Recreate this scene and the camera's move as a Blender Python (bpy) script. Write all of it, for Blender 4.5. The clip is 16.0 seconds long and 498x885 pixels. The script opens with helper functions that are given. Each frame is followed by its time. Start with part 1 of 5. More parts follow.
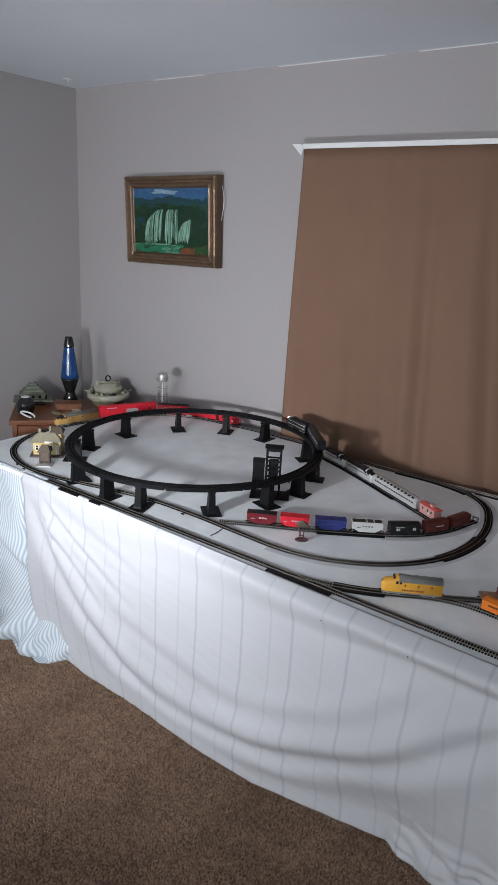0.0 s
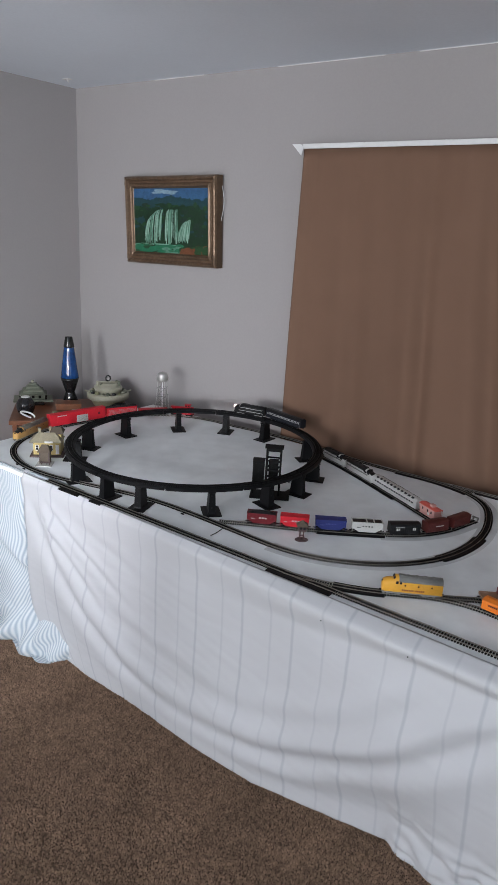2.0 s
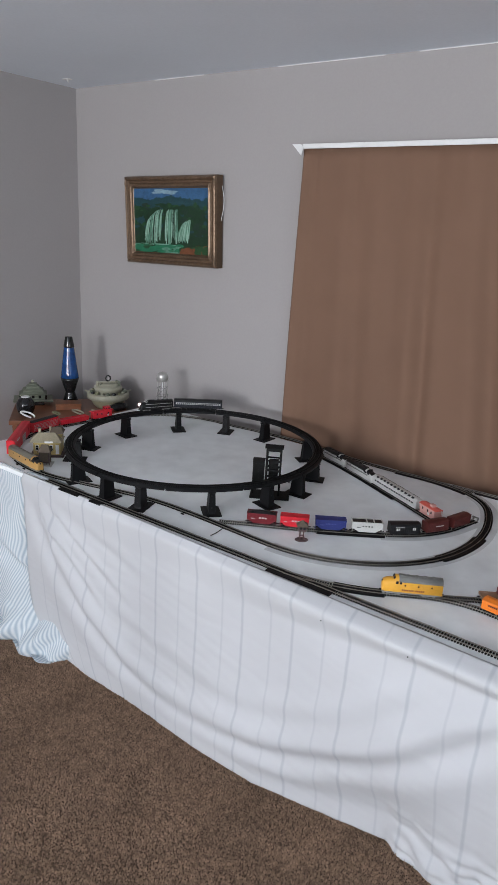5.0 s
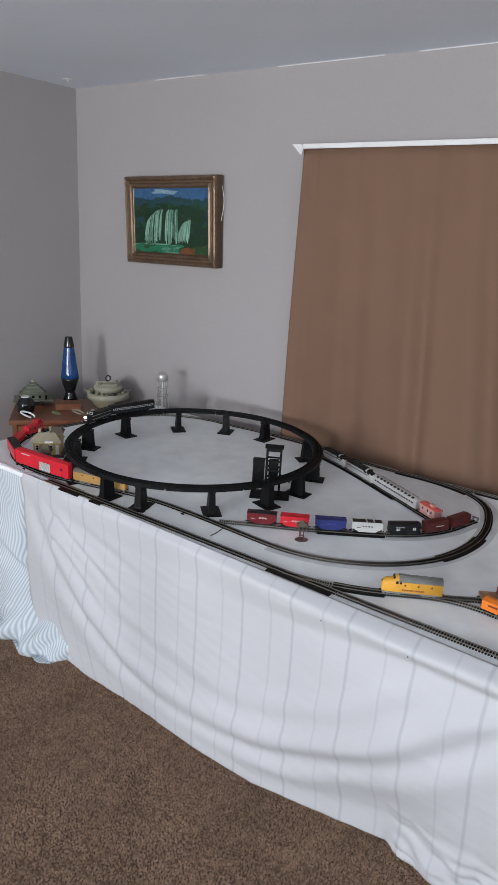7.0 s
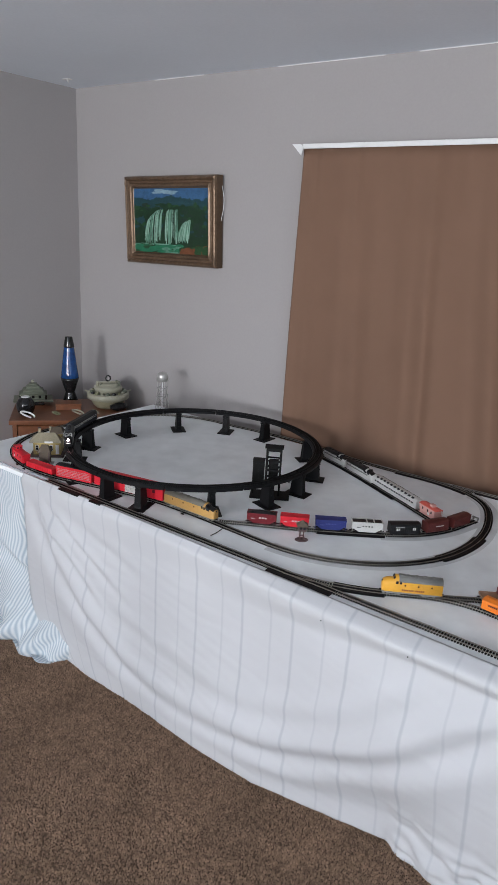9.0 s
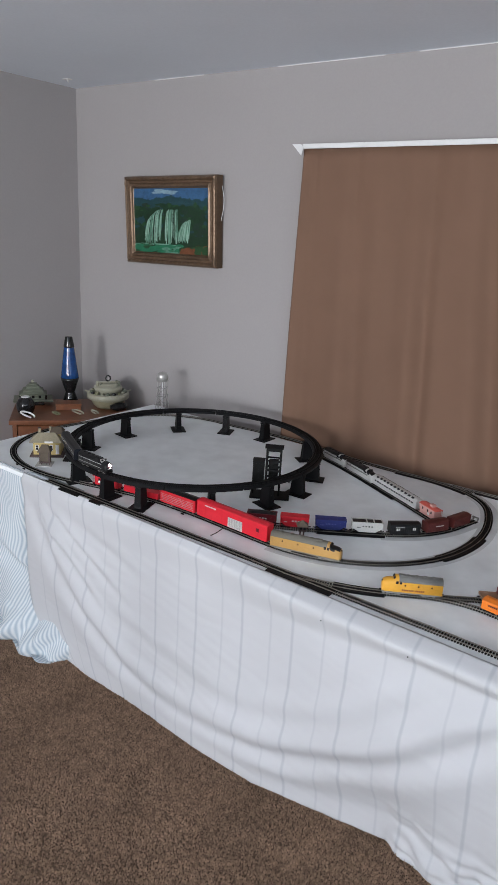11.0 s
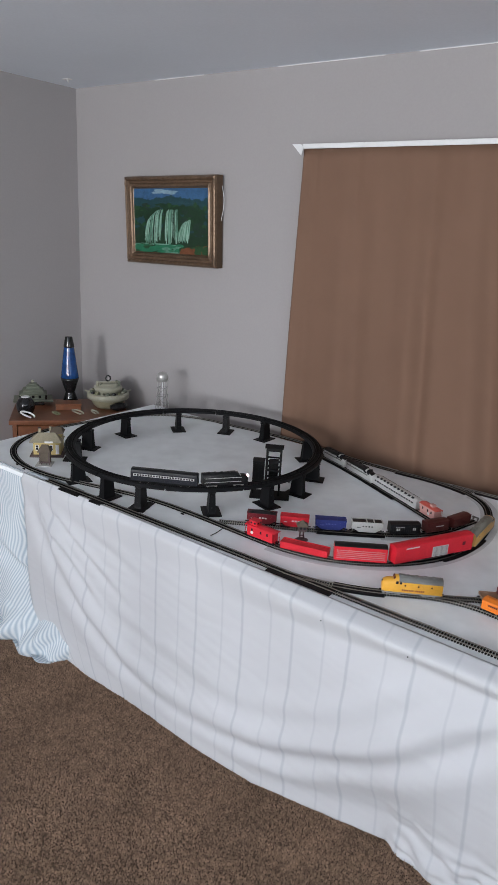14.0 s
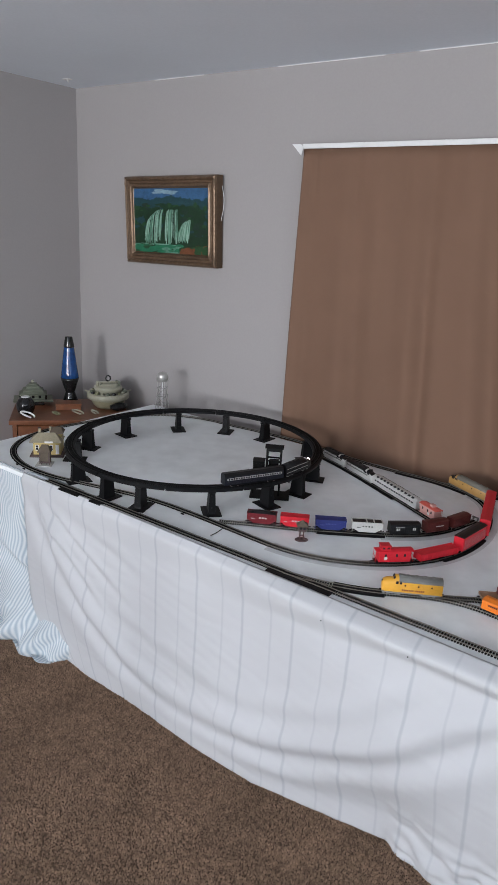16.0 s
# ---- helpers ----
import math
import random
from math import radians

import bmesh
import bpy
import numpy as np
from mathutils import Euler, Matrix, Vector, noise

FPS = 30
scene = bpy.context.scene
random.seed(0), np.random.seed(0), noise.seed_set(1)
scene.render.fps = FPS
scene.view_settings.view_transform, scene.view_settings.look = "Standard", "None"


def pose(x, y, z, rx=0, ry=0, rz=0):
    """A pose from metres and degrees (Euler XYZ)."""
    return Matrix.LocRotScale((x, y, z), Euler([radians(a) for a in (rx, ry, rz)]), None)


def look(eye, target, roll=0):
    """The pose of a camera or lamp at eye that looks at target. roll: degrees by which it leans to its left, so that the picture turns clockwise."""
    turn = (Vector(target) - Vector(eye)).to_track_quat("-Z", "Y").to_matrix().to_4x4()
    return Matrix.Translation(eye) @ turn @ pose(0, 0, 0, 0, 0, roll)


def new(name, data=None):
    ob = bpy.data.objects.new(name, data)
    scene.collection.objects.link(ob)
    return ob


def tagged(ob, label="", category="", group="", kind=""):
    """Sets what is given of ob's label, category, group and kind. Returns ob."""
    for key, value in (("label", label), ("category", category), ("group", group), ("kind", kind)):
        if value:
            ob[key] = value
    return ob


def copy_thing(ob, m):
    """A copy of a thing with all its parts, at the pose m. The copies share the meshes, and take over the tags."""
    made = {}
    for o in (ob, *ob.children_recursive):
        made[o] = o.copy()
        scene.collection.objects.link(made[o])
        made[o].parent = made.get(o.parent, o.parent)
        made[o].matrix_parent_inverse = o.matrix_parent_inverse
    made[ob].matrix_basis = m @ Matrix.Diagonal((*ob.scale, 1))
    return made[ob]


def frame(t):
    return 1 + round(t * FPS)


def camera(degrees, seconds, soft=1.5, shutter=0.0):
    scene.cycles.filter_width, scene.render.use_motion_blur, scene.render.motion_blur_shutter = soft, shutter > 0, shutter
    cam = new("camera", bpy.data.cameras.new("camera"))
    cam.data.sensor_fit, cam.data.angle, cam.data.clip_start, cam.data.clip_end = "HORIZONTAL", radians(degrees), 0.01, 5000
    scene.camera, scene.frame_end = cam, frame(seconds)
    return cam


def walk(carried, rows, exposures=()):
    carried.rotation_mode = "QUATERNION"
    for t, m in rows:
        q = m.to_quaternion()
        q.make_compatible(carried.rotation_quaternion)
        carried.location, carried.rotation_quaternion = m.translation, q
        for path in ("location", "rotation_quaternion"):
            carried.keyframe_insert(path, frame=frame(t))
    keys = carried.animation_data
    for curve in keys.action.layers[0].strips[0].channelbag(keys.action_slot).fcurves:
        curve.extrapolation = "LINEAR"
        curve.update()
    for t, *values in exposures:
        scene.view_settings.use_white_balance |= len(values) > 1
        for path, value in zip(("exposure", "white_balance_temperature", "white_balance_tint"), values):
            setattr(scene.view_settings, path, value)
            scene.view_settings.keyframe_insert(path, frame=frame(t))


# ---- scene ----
cam = camera(40.55, 16.0, soft=0.85)
EYE = Vector((0.0, 0.0, 1.74))
YAW, PITCH, ROLL = -0.6319, 0.3082, 3.18
AIM = Vector((math.sin(YAW) * math.cos(PITCH), math.cos(YAW) * math.cos(PITCH), -math.sin(PITCH)))
walk(cam, [(0.0, look(EYE, EYE + AIM, ROLL)), (16.0, look(EYE, EYE + AIM, ROLL))],
     exposures=[(0.0, -1.56), (1.0, -1.60), (1.5, -1.38), (2.0, -0.92), (2.5, -0.79), (3.0, -0.76), (3.5, -0.63), (4.0, -0.56), (6.5, -0.51), (16.0, -0.54)])

# ---- room measures ----
NORTH, WEST, SOUTH, EAST, CEIL = 2.77, -3.38, -3.4, 2.4, 2.437
TABLE = 0.766          # board surface
RAIL = 0.7724          # rail head on the table
DECK = 0.868           # surface of the raised roadbed
RING = (-1.7843, 2.0559, 0.5164)

# ---- light ----
world = bpy.data.worlds.new("world")
scene.world = world
world.use_nodes = True
wn = world.node_tree
sky = wn.nodes.new("ShaderNodeTexSky")
sky.sky_type, sky.sun_disc = "NISHITA", False
sky.sun_elevation, sky.sun_rotation = radians(35), radians(200)
wn.links.new(sky.outputs[0], wn.nodes["Background"].inputs[0])
wn.nodes["Background"].inputs[1].default_value = 0.12


def area(name, eye, target, w, h, watts, colour):
    data = bpy.data.lights.new(name, "AREA")
    data.shape, data.size, data.size_y, data.energy, data.color = "RECTANGLE", w, h, watts, colour
    ob = new(name, data)
    ob.matrix_world = look(eye, target)
    return ob


# daylight in the three window openings behind the camera
area("daylight", (-1.45, SOUTH - 0.02, 1.5), (-1.6, -1.4, 2.6), 0.7, 1.4, 215, (0.952, 0.98, 1.022))
area("daylight", (0.42, SOUTH - 0.02, 1.5), (-0.2, -1.5, 2.6), 0.7, 1.4, 145, (0.952, 0.98, 1.022))
area("daylight", (EAST + 0.02, -0.6, 1.5), (0.8, 0.3, 3.3), 1.6, 1.4, 44, (0.80, 0.94, 1.06))

# early light beside the camera, inferred from shadows; its stand and flap are added
LIGHT_AT, LIGHT_AIM = Vector((-1.47, 0.27, 1.15)), Vector((-1.95, 1.9, 0.98))
start_light = area("start_light_area", LIGHT_AT, LIGHT_AIM, 0.07, 0.07, 84.0, (0.94, 0.98, 1.06))


# ---- materials ----
def mat(name, rgb, rough=0.6, metal=0.0, vary=0.15, scale=8.0, grain=60.0, bump=0.1, spec=0.5):
    """A procedural surface: base colour broken up at two scales, with a fine relief."""
    m = bpy.data.materials.new(name)
    m.use_nodes = True
    n, l = m.node_tree.nodes, m.node_tree.links
    b = n["Principled BSDF"]
    tc = n.new("ShaderNodeTexCoord")
    n1, n2 = n.new("ShaderNodeTexNoise"), n.new("ShaderNodeTexNoise")
    n1.inputs["Scale"].default_value, n2.inputs["Scale"].default_value = scale, grain
    n1.inputs["Detail"].default_value = 5
    n2.inputs["Detail"].default_value = 3
    for k in (n1, n2):
        l.new(tc.outputs["Object"], k.inputs["Vector"])
    add = n.new("ShaderNodeMath")
    add.operation = "ADD"
    l.new(n1.outputs["Fac"], add.inputs[0])
    l.new(n2.outputs["Fac"], add.inputs[1])
    mr = n.new("ShaderNodeMapRange")
    mr.inputs["From Min"].default_value, mr.inputs["From Max"].default_value = 0.6, 1.4
    mr.inputs["To Min"].default_value, mr.inputs["To Max"].default_value = 1 - vary, 1 + vary
    l.new(add.outputs[0], mr.inputs["Value"])
    mx = n.new("ShaderNodeMix")
    mx.data_type, mx.blend_type = "RGBA", "MULTIPLY"
    mx.inputs["Factor"].default_value = 1.0
    mx.inputs["A"].default_value = (*rgb, 1)
    l.new(mr.outputs[0], mx.inputs["B"])
    out = mx.outputs["Result"]
    l.new(out, b.inputs["Base Color"])
    b.inputs["Roughness"].default_value, b.inputs["Metallic"].default_value = rough, metal
    b.inputs["Specular IOR Level"].default_value = spec
    if bump:
        bp = n.new("ShaderNodeBump")
        bp.inputs["Strength"].default_value, bp.inputs["Distance"].default_value = bump, 0.002
        l.new(n2.outputs["Fac"], bp.inputs["Height"])
        l.new(bp.outputs[0], b.inputs["Normal"])
    return m


def glow(name, rgb, strength):
    m = bpy.data.materials.new(name)
    m.use_nodes = True
    b = m.node_tree.nodes["Principled BSDF"]
    b.inputs["Base Color"].default_value = (*rgb, 1)
    b.inputs["Emission Color"].default_value = (*rgb, 1)
    b.inputs["Emission Strength"].default_value = strength
    return m


def cloth_mat(name, rgb, stripe, pitch, phase, lines, weave=900.0):
    """Woven sheet with lines (offset, width, strength) that repeat along the u of its UV map, in metres."""
    m = mat(name, rgb, 0.85, 0, 0.04, 3, weave, 0.15, 0.2)
    n, l = m.node_tree.nodes, m.node_tree.links
    b = n["Principled BSDF"]
    uv, sep = n.new("ShaderNodeUVMap"), n.new("ShaderNodeSeparateXYZ")
    l.new(uv.outputs[0], sep.inputs[0])
    fac = None
    for off, width, amount in lines:
        sh, md, lt = n.new("ShaderNodeMath"), n.new("ShaderNodeMath"), n.new("ShaderNodeMapRange")
        sh.operation, md.operation = "SUBTRACT", "PINGPONG"
        sh.inputs[1].default_value, md.inputs[1].default_value = phase + off, pitch / 2
        lt.inputs["From Min"].default_value, lt.inputs["From Max"].default_value = width * 0.25, width * 0.5 + 0.0025
        lt.inputs["To Min"].default_value, lt.inputs["To Max"].default_value = amount, 0.0
        l.new(sep.outputs["X"], sh.inputs[0])
        l.new(sh.outputs[0], md.inputs[0])
        l.new(md.outputs[0], lt.inputs["Value"])
        if fac:
            ad = n.new("ShaderNodeMath")
            l.new(fac, ad.inputs[0])
            l.new(lt.outputs[0], ad.inputs[1])
            fac = ad.outputs[0]
        else:
            fac = lt.outputs[0]
    mx = n.new("ShaderNodeMix")
    mx.data_type = "RGBA"
    l.new(fac, mx.inputs["Factor"])
    l.new(b.inputs["Base Color"].links[0].from_socket, mx.inputs["A"])
    mx.inputs["B"].default_value = (*stripe, 1)
    l.new(mx.outputs["Result"], b.inputs["Base Color"])
    return m


WALL = mat("wall_paint", (0.388, 0.366, 0.362), 0.85, 0, 0.03, 1.5, 120, 0.12, 0.2)
CEILING = mat("ceiling_paint", (0.80, 0.84, 0.90), 0.9, 0, 0.03, 2, 90, 0.15, 0.2)
WHITE = mat("white_paint", (0.8, 0.8, 0.8), 0.45, 0, 0.03, 5, 80, 0.03)
CARPET = mat("carpet", (0.105, 0.071, 0.052), 0.95, 0, 0.45, 5, 160, 1.0, 0.1)
BOARD = mat("board_paint", (0.82, 0.85, 0.86), 0.6, 0, 0.11, 3.2, 14, 0.05, 0.35)
SHEET = cloth_mat("striped_sheet", (0.52, 0.525, 0.545), (0.27, 0.29, 0.34), 0.187, -0.88, ((0.0, 0.009, 0.36), (0.108, 0.006, 0.22)))
SHEET2 = cloth_mat("pinstriped_sheet", (0.64, 0.67, 0.69), (0.22, 0.32, 0.41), 0.0120, 0.0, ((0.0, 0.0045, 0.62),))
DRAPE = mat("brown_drape", (0.20, 0.117, 0.080), 0.85, 0, 0.06, 6, 500, 0.2, 0.2)
STRIP_GREY = mat("pale_strip_grey", (0.62, 0.635, 0.64), 0.9, 0, 0.1, 12, 200, 0.1, 0.1)
BLACK = mat("black_plastic", (0.007, 0.007, 0.008), 0.5, 0, 0.2, 20, 200, 0.05, 0.14)
TIE = mat("tie_plastic", (0.008, 0.008, 0.008), 0.65, 0, 0.2, 40, 300, 0.05, 0.14)
STEEL = mat("rail_steel", (0.34, 0.32, 0.29), 0.35, 0.9, 0.2, 20, 200, 0.0)
OAK = mat("dresser_wood", (0.20, 0.075, 0.035), 0.35, 0, 0.25, 3, 40, 0.05)
GILT = mat("gilt", (0.165, 0.105, 0.066), 0.36, 0.5, 0.35, 14, 90, 0.3)
GILT_DARK = mat("gilt_side", (0.11, 0.065, 0.035), 0.5, 0.2, 0.3, 14, 90, 0.2)


# ---- mesh tools ----
def box(bm, cx, cy, cz, sx, sy, sz, m=0, rot=None):
    """A box by centre and size."""
    q = bmesh.ops.create_cube(bm, size=1.0, matrix=Matrix.Translation((cx, cy, cz)) @ (rot or Matrix()) @ Matrix.Diagonal((sx, sy, sz, 1)))
    for v in q["verts"]:
        for f in v.link_faces:
            f.material_index = m
    return q["verts"]


def bevelled(bm, verts, w, seg=2):
    edges = {e for v in verts for e in v.link_edges}
    bmesh.ops.bevel(bm, geom=list(edges), offset=w, segments=seg, profile=0.5, affect="EDGES")


def rod(bm, p, q, r1, r2=None, n=10, m=0, caps=True):
    """A round bar from p to q."""
    p, q = Vector(p), Vector(q)
    d = q - p
    mtx = Matrix.Translation((p + q) / 2) @ d.to_track_quat("Z", "Y").to_matrix().to_4x4()
    g = bmesh.ops.create_cone(bm, cap_ends=caps, segments=n, radius1=r1, radius2=r1 if r2 is None else r2, depth=d.length, matrix=mtx)
    for v in g["verts"]:
        for f in v.link_faces:
            f.material_index = m
    return g["verts"]


def ball(bm, c, r, m=0, sz=1.0, u=12, v=8):
    g = bmesh.ops.create_uvsphere(bm, u_segments=u, v_segments=v, radius=r, matrix=Matrix.Translation(c) @ Matrix.Diagonal((1, 1, sz, 1)))
    for k in g["verts"]:
        for f in k.link_faces:
            f.material_index = m


def lathe(bm, prof, n=24, c=(0, 0, 0), m=0):
    """A turned shape from (radius, height) pairs."""
    rings = []
    for r, z in prof:
        rings.append([bm.verts.new((c[0] + r * math.cos(2 * math.pi * i / n), c[1] + r * math.sin(2 * math.pi * i / n), c[2] + z)) for i in range(n)])
    for a, b in zip(rings, rings[1:]):
        for i in range(n):
            f = bm.faces.new((a[i], a[(i + 1) % n], b[(i + 1) % n], b[i]))
            f.smooth, f.material_index = True, m
    for ring, flip in ((rings[0], True), (rings[-1], False)):
        f = bm.faces.new(ring[::-1] if flip else ring)
        f.material_index = m


def loft(bm, sections, m=0, caps=True, smooth=False):
    """A skin over closed sections of equal count."""
    rows = [[bm.verts.new(p) for p in s] for s in sections]
    n = len(rows[0])
    for a, b in zip(rows, rows[1:]):
        for i in range(n):
            f = bm.faces.new((a[i], a[(i + 1) % n], b[(i + 1) % n], b[i]))
            f.material_index, f.smooth = m, smooth
    if caps:
        bm.faces.new(rows[0][::-1]).material_index = m
        bm.faces.new(rows[-1]).material_index = m
    return rows


def mesh_of(name, bm, mats):
    bmesh.ops.recalc_face_normals(bm, faces=bm.faces)
    me = bpy.data.meshes.new(name)
    bm.to_mesh(me)
    bm.free()
    for k in (mats if isinstance(mats, (list, tuple)) else [mats]):
        me.materials.append(k)
    return me


def part(name, bm, material, parent=None, label=""):
    ob = new(name, mesh_of(name, bm, material))
    if parent:
        ob.parent = parent
    return tagged(ob, label)


def thing(name, label, category, at=None, group="", kind=""):
    ob = new(name)
    ob.empty_display_size = 0.02
    if at is not None:
        ob.matrix_world = at
    return tagged(ob, label, category, group, kind)


def solid(name, bm, material, label, category, kind="", group=""):
    return tagged(part(name, bm, material), label, category, group, kind)


def boxes(name, parent, material, items, bevel=0.0, label=""):
    """One part of one or more boxes (cx, cy, cz, sx, sy, sz)."""
    bm = bmesh.new()
    for it in items:
        v = box(bm, *it)
        if bevel:
            bevelled(bm, v, bevel, 1)
    return part(name, bm, material, parent, label)


def smooth_step(a, b, x):
    t = min(1.0, max(0.0, (x - a) / (b - a)))
    return t * t * (3 - 2 * t)


def glide(t, ts, vs):
    """A smooth curve through the given values."""
    n = len(ts)
    i = max(k for k in range(n - 1) if ts[k] <= t)
    slope = [(vs[min(k + 1, n - 1)] - vs[max(k - 1, 0)]) / (ts[min(k + 1, n - 1)] - ts[max(k - 1, 0)]) for k in (i, i + 1)]
    h = ts[i + 1] - ts[i]
    u = (t - ts[i]) / h
    return ((2 * u ** 3 - 3 * u ** 2 + 1) * vs[i] + (u ** 3 - 2 * u ** 2 + u) * h * slope[0]
            + (3 * u ** 2 - 2 * u ** 3) * vs[i + 1] + (u ** 3 - u ** 2) * h * slope[1])


# ---- room ----
def slab(name, x0, y0, z0, x1, y1, z1, m, label, category):
    bm = bmesh.new()
    box(bm, (x0 + x1) / 2, (y0 + y1) / 2, (z0 + z1) / 2, x1 - x0, y1 - y0, z1 - z0)
    return solid(name, bm, m, label, category, "structure")


def pierced(name, axis, at, thick, a0, a1, z0, z1, holes, m, label):
    """A wall with window openings in one row, as blocks round them."""
    hz0, hz1 = holes[0][2:]
    ends = [a0] + [q for h in holes for q in h[:2]] + [a1]
    runs = [(ends[k], ends[k + 1], z0, z1) for k in range(0, len(ends), 2)]
    runs += [(h[0], h[1], w0, w1) for h in holes for w0, w1 in ((z0, hz0), (hz1, z1))]
    bm = bmesh.new()
    for u0, u1, w0, w1 in runs:
        if axis == "y":
            box(bm, (u0 + u1) / 2, at + thick / 2, (w0 + w1) / 2, u1 - u0, abs(thick), w1 - w0)
        else:
            box(bm, at + thick / 2, (u0 + u1) / 2, (w0 + w1) / 2, abs(thick), u1 - u0, w1 - w0)
    return solid(name, bm, m, label, "wall", "structure")



slab("floor", WEST, SOUTH, -0.1, EAST, NORTH, 0, CARPET, "brown cut-pile carpet over the whole floor", "carpet")
slab("ceiling", WEST - 0.12, SOUTH - 0.12, CEIL, EAST + 0.12, NORTH + 0.12, CEIL + 0.1, CEILING, "flat painted off-white ceiling", "ceiling")
slab("wall_north", WEST - 0.12, NORTH, 0, EAST + 0.12, NORTH + 0.12, CEIL, WALL, "plain warm grey painted wall", "wall")
slab("wall_west", WEST - 0.12, SOUTH, 0, WEST, NORTH, CEIL, WALL, "plain warm grey painted wall in shade", "wall")
pierced("wall_south", "y", SOUTH, -0.12, WEST, EAST, 0, CEIL, ((-1.8, -1.1, 0.8, 2.2), (0.07, 0.77, 0.8, 2.2)), WALL, "grey painted wall with two window openings")
pierced("wall_east", "x", EAST, 0.12, SOUTH, NORTH, 0, CEIL, ((-1.4, 0.2, 0.8, 2.2),), WALL, "grey painted wall with a window opening")


# ---- curtain ----
CURTAIN_FOLDS = ((-1.70, 0.02, 0.010, 0.035), (-1.475, 0.115, 0.020, 0.050), (-1.30, 0.06, 0.004, 0.035), (-1.15, 0.11, 0.026, 0.038),
                 (-0.92, 0.24, 0.030, 0.045), (-0.66, 0.1, 0.024, 0.04), (-0.4, 0.1, 0.02, 0.04), (-0.1, 0.1, 0.02, 0.04))


def bump1(x, c, w):
    return math.exp(-((x - c) / w) ** 2)


def curtain():
    bm = bmesh.new()
    nx, nz = 260, 40
    x0, x1, z0, z1 = -1.792, 0.35, 0.12, 2.082
    grid = []
    for j in range(nz + 1):
        v = j / nz
        z = z1 + (z0 - z1) * v
        row = []
        for i in range(nx + 1):
            u = i / nx
            x = x0 + (x1 - x0) * u + 0.03 * (1 - v) * (1 - smooth_step(0, 0.05, u))
            y = NORTH - 0.075 + 0.010 * noise.noise((x * 4.0 + 0.25 * v, 0.5 * v, 9.0)) + 0.004 * math.sin(11 * x + 2.0 + v)
            for fx, lean, deep, wide in CURTAIN_FOLDS:
                e = x - fx - lean * v
                grow = 0.35 + 0.65 * smooth_step(0.0, 0.5, v)
                y += deep * grow * (bump1(e, 0, wide) - 0.6 * bump1(e, -1.6 * wide, 1.3 * wide))
            y += 0.005 * (1 - v) ** 5 * math.sin(70 * x + 6 * noise.noise((x * 7, 0, 0))) * (0.4 + 0.6 * noise.noise((x * 3, 0, 6)))
            y += 0.004 * noise.noise((x * 4, z * 1.2, 3.0)) + 0.0005 * noise.noise((x * 30, z * 2.5, 8.0))
            row.append(bm.verts.new((x, y, z)))
        grid.append(row)
    for a, b in zip(grid, grid[1:]):
        for i in range(nx):
            f = bm.faces.new((a[i], a[i + 1], b[i + 1], b[i]))
            f.smooth = True
    c = thing("curtain", "full-length plain brown curtain drawn over the window", "curtain")
    part("drape", bm, DRAPE, c).modifiers.new("thickness", "SOLIDIFY").thickness = 0.002
    r = thing("curtain_rod", "flat white metal curtain rod with a bent return at its end", "curtain rod")
    bm = bmesh.new()
    v = box(bm, -0.655, NORTH - 0.098, 2.089, 2.2, 0.006, 0.020)
    bevelled(bm, v, 0.002)
    part("rail", bm, WHITE, r)
    bm = bmesh.new()
    box(bm, -1.755, NORTH - 0.05, 2.089, 0.006, 0.090, 0.018)
    part("rod_return", bm, WHITE, r)
    bm = bmesh.new()
    loft(bm, [[(x, y, z) for x, z in ((-1.806, 2.0985), (-1.762, 2.098), (-1.748, 2.083), (-1.757, 2.052))] for y in (NORTH - 0.104, NORTH - 0.101)])
    part("end_bracket", bm, WHITE, r)


curtain()


# ---- added stand and flap beside the camera ----
def added_light_stand():
    """An added, unseen stand with a box head; its flap slides over the head's mouth and fades the light out."""
    t = thing("added_light_stand", "added unseen stand with a box head and a sliding flap", "lamp", pose(LIGHT_AT.x, LIGHT_AT.y, 0))
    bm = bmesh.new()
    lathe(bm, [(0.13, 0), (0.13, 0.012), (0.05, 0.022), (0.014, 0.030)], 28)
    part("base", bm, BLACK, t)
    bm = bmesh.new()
    rod(bm, (0, 0, 0.028), (0, 0, LIGHT_AT.z - 0.07), 0.011, n=14)
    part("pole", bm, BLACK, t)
    face = Matrix.Translation((-LIGHT_AT.x, -LIGHT_AT.y, 0)) @ look(LIGHT_AT, LIGHT_AIM)
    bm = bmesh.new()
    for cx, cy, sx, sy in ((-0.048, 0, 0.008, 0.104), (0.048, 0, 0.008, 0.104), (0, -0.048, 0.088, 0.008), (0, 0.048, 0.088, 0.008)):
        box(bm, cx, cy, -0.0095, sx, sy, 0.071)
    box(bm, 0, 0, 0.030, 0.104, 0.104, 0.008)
    head = part("head", bm, BLACK, t, "open-fronted black box head of the added stand")
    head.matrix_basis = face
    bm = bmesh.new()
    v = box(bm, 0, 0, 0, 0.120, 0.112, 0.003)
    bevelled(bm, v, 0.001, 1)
    flap = part("flap", bm, BLACK, t, "flat black flap added to fade the light")
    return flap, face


fade_flap, light_face = added_light_stand()


